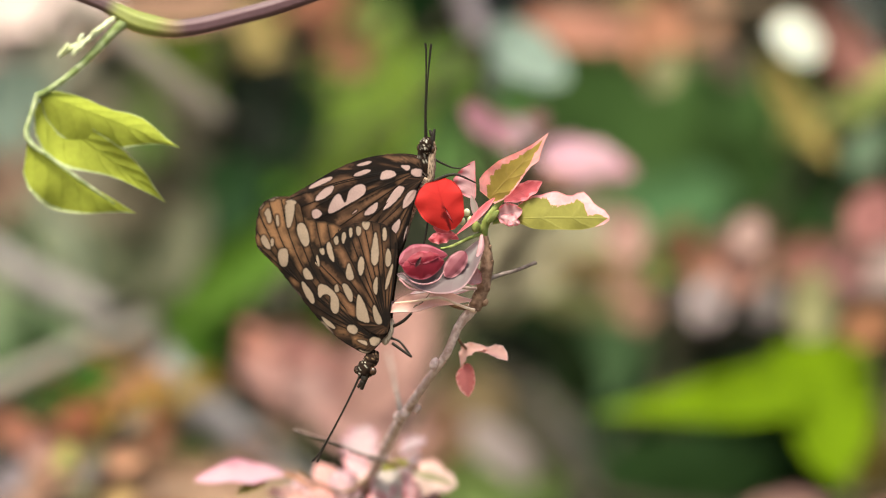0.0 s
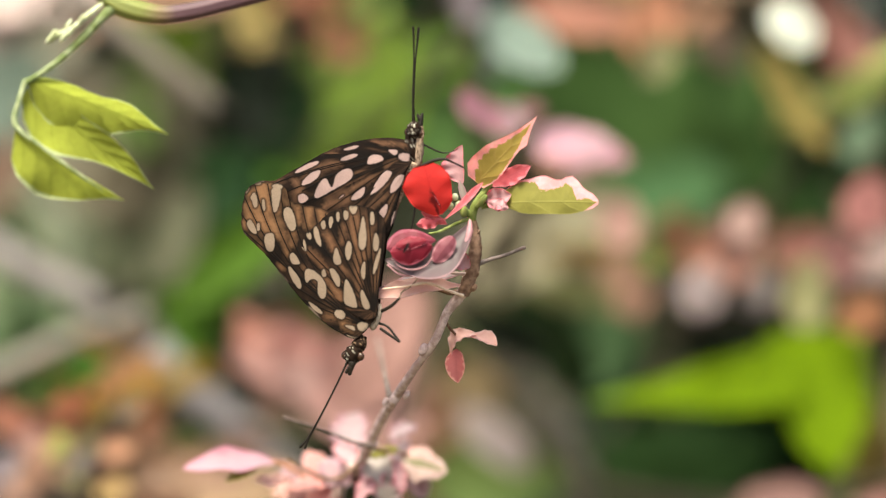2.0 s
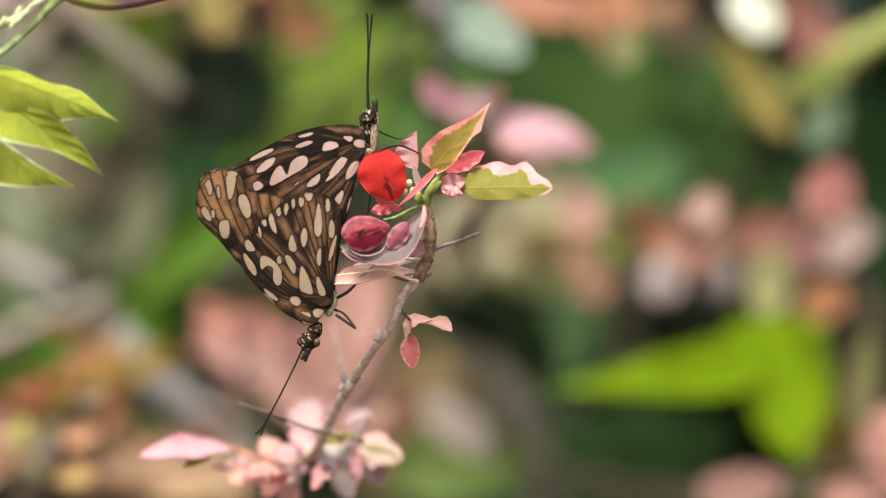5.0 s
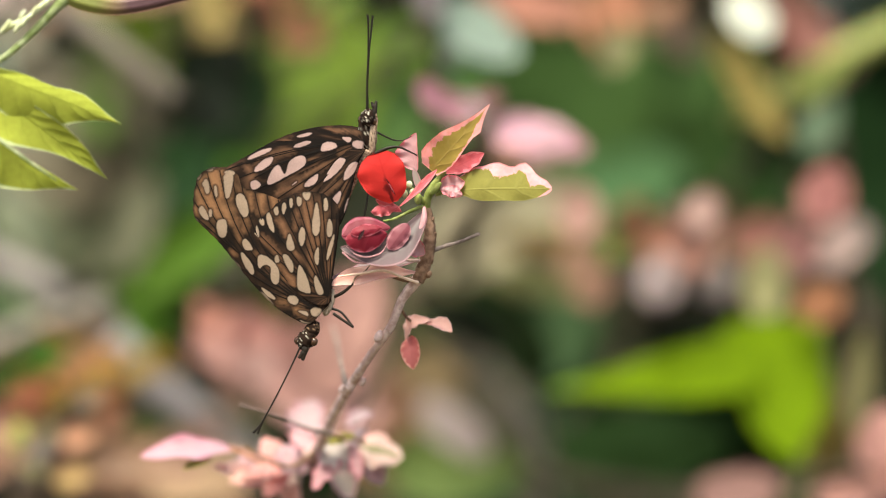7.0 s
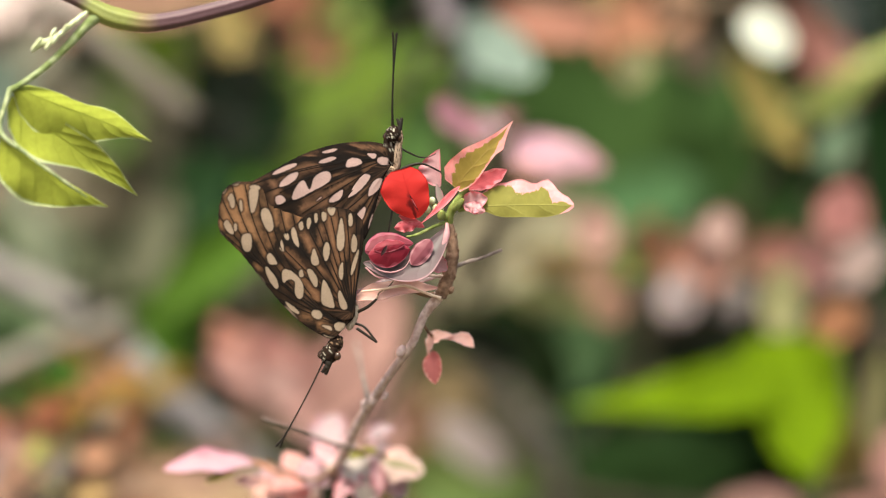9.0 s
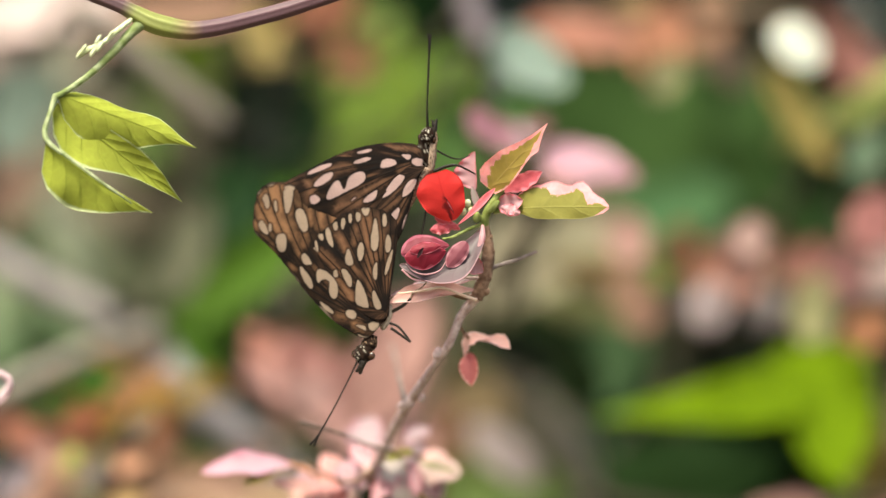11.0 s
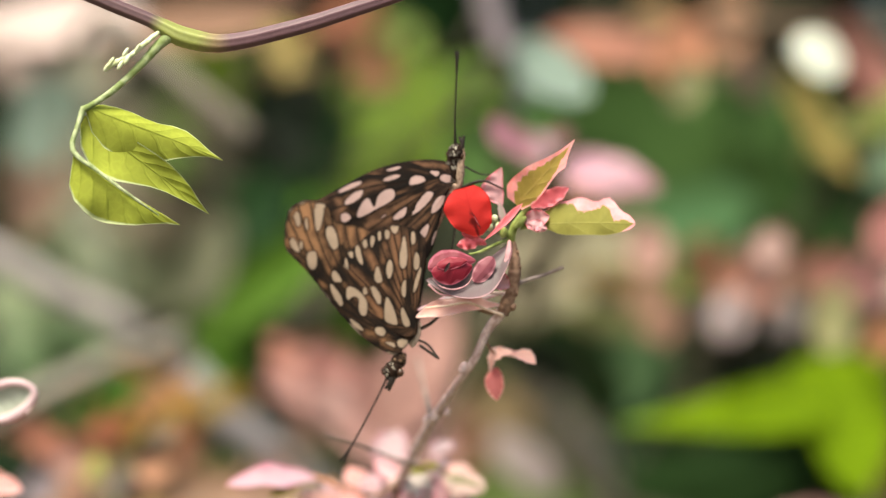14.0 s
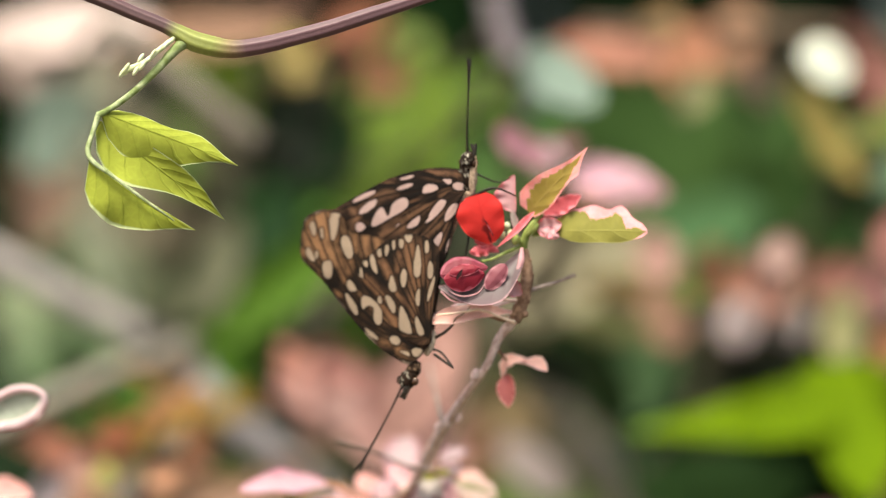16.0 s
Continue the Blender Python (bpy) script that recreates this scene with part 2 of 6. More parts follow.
def tube(points, radii, sides=10, n=8, rough=0.0, seed=0, tints=None, ridges=0):
    """A round, tapered stalk along points (world metres)."""
    path = glide([(*p, r) for p, r in zip(points, radii)], n)
    verts, faces = [], []
    ref = Vector((0.3, -1, 0.2))
    for i, q in enumerate(path):
        p, r = Vector(q[:3]), max(q[3], 1e-5)
        d = Vector(path[min(i + 1, len(path) - 1)][:3]) - Vector(path[max(i - 1, 0)][:3])
        d = d.normalized() if d.length > 0 else Vector((0, 0, 1))
        u = d.cross(ref)
        u = u.normalized() if u.length > 1e-4 else d.orthogonal().normalized()
        w = d.cross(u)
        for k in range(sides):
            a = 2 * math.pi * k / sides
            s = r * (1 + 0.05 * math.cos(ridges * a)) if ridges else r
            if rough:
                s *= 1 + rough * noise.noise((p + u * math.cos(a) * r + w * math.sin(a) * r) * (0.6 / max(r, 1e-4)) + Vector((seed, 0, 0)))
            verts.append(p + (u * math.cos(a) + w * math.sin(a)) * s)
    m = len(path)
    for i in range(m - 1):
        for k in range(sides):
            a, b = i * sides + k, i * sides + (k + 1) % sides
            faces.append((a, b, b + sides, a + sides))
    faces.append(tuple(range(sides - 1, -1, -1)))
    faces.append(tuple(range((m - 1) * sides, m * sides)))
    if tints:
        at_point = np.arange(m) / n
        cols = np.stack([np.interp(at_point, np.arange(len(tints)), [c[k] for c in tints]) for k in range(4)], 1)
        cols = np.repeat(cols, sides, 0)
        if ridges:
            turn = np.tile(2 * math.pi * np.arange(sides) / sides, m)
            cols[:, :3] *= (0.85 + 0.3 * (0.5 + 0.5 * np.cos(ridges * turn)) ** 3)[:, None]
        return verts, faces, {"tint": cols}
    return verts, faces


def mm_tube(points, radii, **kw):
    return tube([at(*p) for p in points], [r * MM for r in radii], **kw)


def egg(centre, axis, long, wide, seed=0, bumps=0.08, colour=None, spots=0.0, rings=24, sides=28):
    """A rounded body about an axis, with a bumpy skin, and colour for its mesh."""
    axis = Vector(axis).normalized()
    u = axis.orthogonal().normalized()
    w = axis.cross(u)
    verts, faces, tint = [], [], []
    for i in range(rings + 1):
        th = math.pi * i / rings
        for k in range(sides):
            a = 2 * math.pi * k / sides
            d = u * math.cos(a) * math.sin(th) + w * math.sin(a) * math.sin(th)
            q = d * wide + axis * (math.cos(th) * long)
            f = 1 + bumps * noise.noise(q / (0.25 * wide) + Vector((seed, 0, 0)))
            verts.append(Vector(centre) + q * f)
            if colour:
                s = noise.noise(q / (0.2 * wide) + Vector((seed + 7.3, 2, 1)))
                k1 = min(1, max(0, (s - 0.28 + spots) * 8))
                tint.append([c0 * (1 - k1) + c1 * k1 for c0, c1 in zip(*colour)])
    for i in range(rings):
        for k in range(sides):
            a, b = i * sides + k, i * sides + (k + 1) % sides
            faces.append((a, a + sides, b + sides, b))
    return (verts, faces, {"tint": tint}) if colour else (verts, faces)


def blade(base, tip, left, right, facing=(0, -1, 0), bend=0.0, cup=0.0, curl=0.0, wave=0.0, waves=4, peak=0.42, twist=0.0, nu=26, nv=14, thick=0.00022, seed=0, sway=0.0, blunt=1.0, shape=None, green=None):
    """A leaf blade from base to tip (world metres): half widths to either side, a bend along its length, a cup across it, a curl at the tip, wavy edges. shape: half widths to the left and right at even steps, in millimetres, in place of the plain oval. green: how far the green reaches to either side, in parts of the half width."""
    base, tip = Vector(base), Vector(tip)
    axis = tip - base
    length = axis.length
    axis.normalize()
    face = Vector(facing)
    face = (face - axis * face.dot(axis)).normalized()
    side = axis.cross(face)
    power = math.log(0.5) / math.log(peak)
    top, along, across, rim = [], [], [], []
    for i in range(nu + 1):
        u = i / nu
        w = max(0.0, math.sin(math.pi * u ** power)) ** (0.75 * blunt) if 0 < u < 1 else 0.0
        w = max(w, 0.012)
        wl, wr = left * w, right * w
        if shape:
            steps = np.linspace(0, 1, len(shape[0]))
            wl, wr = float(np.interp(u, steps, shape[0])) * MM, float(np.interp(u, steps, shape[1])) * MM
        tw = radians(twist) * u
        sd = side * math.cos(tw) + face * math.sin(tw)
        fc = face * math.cos(tw) - side * math.sin(tw)
        mid = base + axis * (u * length) + face * (bend * length * math.sin(math.pi * u) - curl * length * u ** 3) + side * (sway * length * math.sin(math.pi * u))
        for j in range(nv + 1):
            v = 2 * j / nv - 1
            half = wr if v > 0 else wl
            edge = 1 + wave * 0.5 * noise.noise(Vector((u * waves * 1.7, seed * 3.1 + (v > 0), 0.5)))
            off = cup * abs(v) ** 1.6 * half + wave * half * abs(v) ** 2 * math.sin(u * waves * 6.283 + seed + (1.3 if v > 0 else 0))
            top.append(mid + sd * (v * half * edge) + fc * off)
            along.append(u), across.append(v)
            if green:
                reach = green[v > 0]
                rim.append(abs(v) - float(np.interp(u, np.linspace(0, 1, len(reach)), reach)))
    m = nv + 1
    quads = [(i * m + j, (i + 1) * m + j, (i + 1) * m + j + 1, i * m + j + 1) for i in range(nu) for j in range(nv)]
    n = len(top)
    bottom = [p - face * thick for p in top]
    ring = [i * m for i in range(nu + 1)] + [nu * m + j for j in range(1, m)] + [i * m + nv for i in range(nu - 1, -1, -1)] + [j for j in range(nv - 1, 0, -1)]
    faces = quads + [tuple(k + n for k in reversed(q)) for q in quads]
    faces += [(ring[k], ring[(k + 1) % len(ring)], ring[(k + 1) % len(ring)] + n, ring[k] + n) for k in range(len(ring))]
    return top + bottom, faces, {"along": along * 2, "across": across * 2, **({"rim": rim * 2} if green else {})}


def mm_blade(base, tip, left, right, **kw):
    return blade(at(*base), at(*tip), left * MM, right * MM, **kw)


# ---- wings ----
def rounded(shape):
    """A closed outline (x, z, x, z, ...) with its corners cut twice."""
    p = np.array(shape, dtype=float).reshape(-1, 2)
    for _ in range(3):
        q = np.roll(p, -1, 0)
        p = np.stack([0.77 * p + 0.23 * q, 0.23 * p + 0.77 * q], 1).reshape(-1, 2)
    return p


def patches(x, z, shapes, grow=0.03):
    """How deep each place lies inside the nearest of the patches, in millimetres (minus: outside)."""
    best = np.full(x.shape, -1e3)
    for shape in shapes:
        p = rounded(shape)
        near = (x > p[:, 0].min() - 1.5) & (x < p[:, 0].max() + 1.5) & (z > p[:, 1].min() - 1.5) & (z < p[:, 1].max() + 1.5)
        xs, zs = x[near], z[near]
        if not len(xs):
            continue
        d2, inside = np.full(xs.shape, 1e6), np.zeros(xs.shape, bool)
        for (x1, z1), (x2, z2) in zip(p, np.roll(p, -1, 0)):
            dx, dz = x2 - x1, z2 - z1
            h = np.clip(((xs - x1) * dx + (zs - z1) * dz) / (dx * dx + dz * dz + 1e-9), 0, 1)
            d2 = np.minimum(d2, (xs - x1 - h * dx) ** 2 + (zs - z1 - h * dz) ** 2)
            cross = (z1 > zs) != (z2 > zs)
            inside ^= cross & (xs < dx * (zs - z1) / (dz if abs(dz) > 1e-9 else 1e-9) + x1)
        best[near] = np.maximum(best[near], np.where(inside, 1, -1) * np.sqrt(d2) + grow)
    return best


def capsule(x, z, strokes):
    """The same for tapered strokes from end to end."""
    best = np.full(x.shape, -1e3)
    for x1, z1, x2, z2, r1, r2 in strokes:
        dx, dz = x2 - x1, z2 - z1
        h = np.clip(((x - x1) * dx + (z - z1) * dz) / (dx * dx + dz * dz + 1e-9), 0, 1)
        best = np.maximum(best, r1 + (r2 - r1) * h - np.hypot(x - x1 - h * dx, z - z1 - h * dz))
    return best


def vein_field(x, z, veins):
    """The distance to the nearest vein; each vein bows a little between its root and its end."""
    best = np.full(x.shape, 1e3)
    for x1, z1, x2, z2, bow in veins:
        mx, mz = (x1 + x2) / 2 - (z2 - z1) * bow, (z1 + z2) / 2 + (x2 - x1) * bow
        t = np.linspace(0, 1, 15)
        px = (1 - t) ** 2 * x1 + 2 * t * (1 - t) * mx + t * t * x2
        pz = (1 - t) ** 2 * z1 + 2 * t * (1 - t) * mz + t * t * z2
        for i in range(14):
            dx, dz = px[i + 1] - px[i], pz[i + 1] - pz[i]
            h = np.clip(((x - px[i]) * dx + (z - pz[i]) * dz) / (dx * dx + dz * dz + 1e-9), 0, 1)
            best = np.minimum(best, np.hypot(x - px[i] - h * dx, z - pz[i] - h * dz))
    return best


def grain_field(x, z, scale, seed):
    """Smooth value noise on a lattice, for blotches."""
    rng = np.random.RandomState(seed)
    g = rng.rand(64, 64)
    a, b = (x / scale) % 63, (z / scale) % 63
    i, j = np.floor(a).astype(int), np.floor(b).astype(int)
    f, h = a - i, b - j
    f, h = f * f * (3 - 2 * f), h * h * (3 - 2 * h)
    k, l = (i + 1) % 64, (j + 1) % 64
    return (g[i, j] * (1 - f) + g[k, j] * f) * (1 - h) + (g[i, l] * (1 - f) + g[k, l] * f) * h


def wing(outline, middle, depth, spots, tans, veins, ground, pale, tan, dark, belly=0.9, rings=150, around=600, warm=None, hem=0.3, gloom=0.5, scallop=0.0):
    """A wing of scales: a thin, slightly bowed sheet with raised veins; its pattern is laid down in the mesh's colours."""
    loop = glide(list(outline) + [outline[0]], 24)[:-1]
    closed = np.vstack([loop, loop[:1]])
    d = np.r_[0, np.cumsum(np.hypot(*np.diff(closed, axis=0).T))]
    s = np.linspace(0, d[-1], around, endpoint=False)
    ex, ez = np.interp(s, d, closed[:, 0]), np.interp(s, d, closed[:, 1])
    far = np.hypot(ex - veins[0][0], ez - veins[0][1])
    bite = 1 - scallop * np.clip((far - 12) / 10, 0, 1) * (0.5 + 0.5 * np.sin(s / 2.6 * 6.283 + np.sin(s * 0.9))) / np.hypot(ex - middle[0], ez - middle[1])
    ex, ez = middle[0] + (ex - middle[0]) * bite, middle[1] + (ez - middle[1]) * bite
    rad = (np.arange(1, rings + 1) / rings) ** 0.8
    x = np.r_[middle[0], (middle[0] + rad[:, None] * (ex - middle[0])).ravel()]
    z = np.r_[middle[1], (middle[1] + rad[:, None] * (ez - middle[1])).ravel()]
    rr = np.r_[0, np.repeat(rad, around)]
    reach = np.r_[5.0, np.tile(np.hypot(ex - middle[0], ez - middle[1]), rings)]
    vd = vein_field(x, z, veins)
    wob = (grain_field(x, z, 0.5, 5) - 0.5) * 0.35
    blot, fine = grain_field(x, z, 2.4, 3), grain_field(x, z, 0.25, 9)
    turn, out = np.arctan2(z - veins[0][1], x - veins[0][0]), np.hypot(x - veins[0][0], z - veins[0][1])
    streak = grain_field(turn * 15 + 40, out / 5.0, 1.0, 17) * 0.85 + grain_field(turn * 60 + 90, out / 3.0, 1.0, 19) * 0.15
    sp = patches(x, z, spots) + wob * 0.35
    tn = capsule(x, z, tans) + wob * 2
    soft = lambda v, w: np.clip(v / w * 0.5 + 0.5, 0, 1)
    C = lambda c: np.array(c[:3])[None, :]
    mixed = lambda a, b, k: a * (1 - k[:, None]) + b * k[:, None]
    col = np.repeat(C(ground), len(x), 0)
    if warm is not None:
        cx, cz, size, wc = warm
        col = mixed(col, C(wc), np.clip(1.3 - np.hypot(x - cx, z - cz) / size, 0, 1))
    col = mixed(col, C(tan), np.clip((streak - 0.5) * 2.6, 0, 0.7))
    smudge = 0.35 * blot + 0.65 * grain_field(turn * 9 + 25, out / 7.0, 1.0, 23)
    col = mixed(col, C(dark), np.clip((smudge - 1 + gloom) * 2.6, 0, 0.88))
    col = mixed(col, C(dark), np.clip((0.46 - streak) * 2.8, 0, 0.75))
    col = mixed(col, C(tan), soft(tn, 0.8) * (0.6 + 0.4 * streak))
    col = mixed(col, C(dark), np.maximum(soft(0.18 + wob * 0.2 - vd, 0.1), soft(0.42 + wob - vd, 0.45) * 0.5))
    col = mixed(col, C(dark), soft(sp + 0.36, 0.34) * 0.92)
    col = mixed(col, C(pale) * (0.9 + 0.2 * blot)[:, None], soft(sp, 0.13))
    col = mixed(col, C(dark), soft(hem - (1 - rr) * reach + wob, 0.3) * 0.85)
    col *= (0.93 + 0.14 * fine)[:, None]
    y = depth - belly * (1 - rr ** 2) - 0.07 * np.exp(-(vd / 0.16) ** 2) * (rr < 0.995) * (sp < 0) + 0.12 * (grain_field(x, z, 5.0, 4) - 0.5)
    verts = np.c_[x * MM, FOCUS + y * MM, EYE + z * MM]
    n = len(verts)
    faces = [(0, 1 + k, 1 + (k + 1) % around) for k in range(around)]
    for i in range(rings - 1):
        o = 1 + i * around
        faces += [(o + k, o + around + k, o + around + (k + 1) % around, o + (k + 1) % around) for k in range(around)]
    rim = 1 + (rings - 1) * around
    back = np.c_[ex * MM, np.full(around, FOCUS + (depth + 0.09) * MM), EYE + ez * MM]
    mid = np.array([[middle[0] * MM, FOCUS + (depth + 0.09 - belly) * MM, EYE + middle[1] * MM]])
    faces += [(rim + k, n + k, n + (k + 1) % around, rim + (k + 1) % around) for k in range(around)]
    faces += [(n + around, n + (k + 1) % around, n + k) for k in range(around)]
    tint = np.c_[np.vstack([col, col[rim:rim + around], col[:1]]), np.ones(n + around + 1)]
    return np.vstack([verts, back, mid]), faces, {"tint": tint}


def wing_pair(name, geo, parent, away, label):
    """The near wing, and its fellow folded behind it."""
    near = part(name, geo, WING, parent, label)
    far = new(name, near.data)
    far.parent, far.location = parent, (0.0006, away * MM, 0.0004)
    tagged(far, label)


CREAM_SPOT, PINK_SPOT = tone(206, 174, 152, 0.42), tone(218, 178, 172, 0.5)
DARK, UMBER, OCHRE = tone(26, 14, 10, 0.42), tone(98, 66, 48, 0.42), tone(178, 126, 90, 0.44)
BLACKISH, DOTS = tone(50, 34, 27, 0.48), tone(225, 210, 195, 0.62)


def butterfly_upper():
    """The insect that sits head up."""
    ob = thing("butterfly", at(-3.5, 16.1, 3), "dark brown butterfly with pinkish cream wing spots, clinging head up", "butterfly", "mating butterflies")
    fore_line = [(-4.9, 20.7), (-6.7, 23.5), (-12.2, 24.2), (-19.4, 23.3), (-26.7, 20.9), (-33.9, 16.8), (-40, 13.2), (-43.2, 10.6), (-41.2, 5.9), (-32.5, 0.1), (-20.9, -1.3), (-12.2, 3), (-7.1, 13.2)]
    spots = [(-22.3, 21.5, -20.4, 22.3, -18, 22.6, -19, 21.8, -21.3, 21.3), (-23.2, 18.7, -22, 19.7, -19.9, 20.4, -18.3, 20.3, -19.4, 19.4, -21.9, 18.7), (-16.2, 18, -15.8, 19.7, -14.4, 20.3, -12.6, 20, -11.9, 19, -13.2, 18.3, -15.5, 17.7), (-11.2, 21.5, -8.3, 21.5, -8.8, 20.2, -9.6, 20.2), (-8.3, 20.2, -7.1, 20.7, -5.2, 20.2, -4.9, 18.7, -5.9, 18.3, -8.1, 19), (-34.7, 15.2, -33.9, 16.4, -31, 18, -28.4, 18.6, -28.6, 17.8, -31.5, 16.4), (-32.9, 12.2, -32.2, 13.9, -30, 15.8, -27.8, 16.4, -28.6, 14.4, -30.6, 12.9)]
    spots += [(-29.6, 9.1, -29.1, 11.3, -27.8, 13.6, -26.5, 14.4, -25.5, 11.9, -24.8, 11.9, -24.2, 14.9, -22.3, 16.4, -20.2, 16.7, -19.7, 15.1, -20.6, 13.6, -24.2, 11.6, -28.1, 9.3), (-33.6, 8.6, -33.6, 9.9, -32.2, 10.3, -30.9, 9.1, -31.8, 8.1, -33.2, 7.8), (-20.3, 8.6, -19.7, 10, -16.8, 12.2, -16.7, 11.3, -17.3, 9.6, -19.1, 8.7), (-23.5, 8.8, -22.3, 10, -22, 9.9), (-42.3, 10.6, -41.5, 12, -40.2, 12.5, -40.5, 11.5)]
    tans = [(-12.2, 23.2, -6.1, 22.9, 0.36, 0.43), (-19.7, 11.5, -15.1, 14.1, 0.58, 0.58), (-11, 17.3, -9, 18.6, 0.87, 0.87), (-34.7, 13.9, -33.2, 11.5, 0.58, 0.72), (-26.7, 7.1, -20.9, 9.1, 0.43, 0.58), (-30.3, 20.4, -23.8, 21.9, 0.29, 0.29), (-26.7, 16.8, -23.1, 17.8, 0.43, 0.43)]
    root = (-5.5, 20.4)
    veins = [(*root, x, z, b) for x, z, b in [(-39.4, 12.9, -0.09), (-34.7, 14.4, -0.06), (-38.3, 10, -0.05), (-34.7, 6.5, -0.02), (-26.7, 5.7, 0.0), (-22.3, 4.8, 0.03), (-18.7, 4.2, 0.05), (-15.7, 3.8, 0.07), (-32.5, 10.9, -0.1)]]
    wing_pair("forewing", wing(fore_line, (-20.9, 12.5), 0.5, spots, tans, veins, tone(54, 32, 23, 0.42), PINK_SPOT, tone(164, 116, 88, 0.42), DARK, gloom=0.74, scallop=0.1), ob, 2.6, "dark brown forewing with pinkish cream spots")
    hind_line = [(-4.6, 18.7), (-6.7, 14.6), (-8.1, 8.8), (-9.9, 2.3), (-11.6, -1.6), (-13.6, -2), (-17.3, 0.1), (-18.7, 5.2), (-16.2, 13.2), (-11.5, 17.8)]
    spots = [(-15.8, 10, -15.4, 12.8, -14.4, 15.4, -13.2, 16.2, -9.7, 16.1, -10.4, 14.4, -12.6, 11.7, -15.1, 10), (-10.4, 10.6, -10, 12.8, -8.6, 14.9, -6.7, 15.2, -7, 13.6, -8.3, 11.7, -10, 10.4), (-13.3, 5.2, -12.6, 6.4, -11, 8, -11, 5.9, -12.5, 3.3, -12.9, 4.8), (-10.1, 1.6, -10, 3.5, -9, 6.4, -8.8, 4.5, -9.4, 2)]
    veins = [(-5.2, 17.8, x, z, b) for x, z, b in [(-16.8, 5.9, 0.06), (-15.1, 3, 0.03), (-13.3, 1.6, 0.0), (-11.6, 0.1, -0.03), (-10.4, 2.3, -0.05)]]
    tans = [(-15.1, 6.7, -12.2, 9.6, 0.43, 0.43), (-10.4, 7.4, -9.6, 10, 0.29, 0.43)]
    wing_pair("hindwing", wing(hind_line, (-11.5, 9.6), 0.1, spots, tans, veins, tone(54, 32, 23, 0.42), PINK_SPOT, tone(164, 116, 88, 0.42), DARK, 0.5, 80, 320, gloom=0.68), ob, 3.4, "dark hindwing with large pale spots")
    part("thorax", egg(at(-4.8, 22.5, 2.6), (-0.1, 0, 1), 4.93 * MM, 1.74 * MM, 2, 0.14, (BLACKISH, DOTS), -0.12), SKIN, ob, "black thorax with white dots")
    part("breast", egg(at(-3, 21.3, 1.7), (0.05, 0, 1), 4.79 * MM, 1.09 * MM, 6, 0.22, (tone(195, 164, 144, 0.52), tone(85, 60, 48, 0.45)), 0.08), SKIN, ob, "pale furry breast")
    part("abdomen", mm_tube([(-4.1, 18.3, 2.2), (-7.2, 12.9, 2.6), (-10.4, 5.2, 2.6), (-12.5, -2, 2.4)], [1.45, 1.59, 1.45, 0.72], sides=16, rough=0.08), PALE_FUR, ob, "pale slender abdomen")
    part("head", egg(at(-4.3, 26.5, 1.4), (0.2, 0, 1), 2.32 * MM, 1.89 * MM, 5, 0.16, (BLACKISH, DOTS), -0.04), SKIN, ob, "black head with white dots")
    for x, z, y in [(-2.5, 25.7, 1.2), (-5.8, 26, 2.4)]:
        part("eye", egg(at(x, z, y), (0, 0, 1), 1.16 * MM, 0.94 * MM, 1, 0.0), EYE_GLOSS, ob, "glossy brown compound eye")
    for x, z in [(-2.2, 30.9), (-3.5, 30.6)]:
        part("palp", mm_tube([(-3, 26.5, 0.9), (-2.6, 28.6, 0.8), (x, z, 0.8)], [0.72, 0.65, 0.29], rough=0.4), BLACK, ob)
    part("palp", mm_tube([(-2.3, 23.1, 0.9), (-2, 26, 0.6), (-2.5, 28.3, 0.6), (-2.2, 30.3, 0.6)], [0.23, 0.29, 0.29, 0.14], rough=0.3), PALE_FUR, ob, "pale hair fringe of the palp")
    part("antenna", mm_tube([(-4.6, 28.3, 1.2), (-4.6, 34.9, 1.0), (-4.3, 43.6, 0.8), (-4.3, 50.6, 0.6), (-4.5, 52.9, 0.6)], [0.25, 0.2, 0.22, 0.29, 0.35], sides=8), BLACK, ob)
    part("antenna", mm_tube([(-4.2, 28.3, 2.0), (-4.3, 34.9, 2.2), (-3.9, 43.6, 2.6), (-3.3, 50, 3.0), (-3, 52.8, 3.2)], [0.25, 0.2, 0.22, 0.29, 0.35], sides=8), BLACK, ob)
    part("leg", mm_tube([(-2.6, 17.3, 1.5), (0.9, 18.8, 0.6), (3.5, 19.1, 0.2), (6.1, 18.1, 0.2), (8.4, 17, 0.6)], [0.43, 0.41, 0.32, 0.26, 0.2], sides=8), BLACK, ob)
    part("leg", mm_tube([(-2.3, 23.1, 2.2), (0.1, 21.9, 2.0), (2.6, 20.9, 2.0), (4.9, 20.9, 2.0), (7, 21.9, 2.4)], [0.29, 0.26, 0.22, 0.14, 0.13], sides=8), BLACK, ob)
    part("leg", mm_tube([(-3.8, 8.1, 3.0), (-4.3, 4.5, 2.6), (-5.1, 0.1, 2.4)], [0.29, 0.29, 0.23], sides=8), BLACK, ob)
    return ob


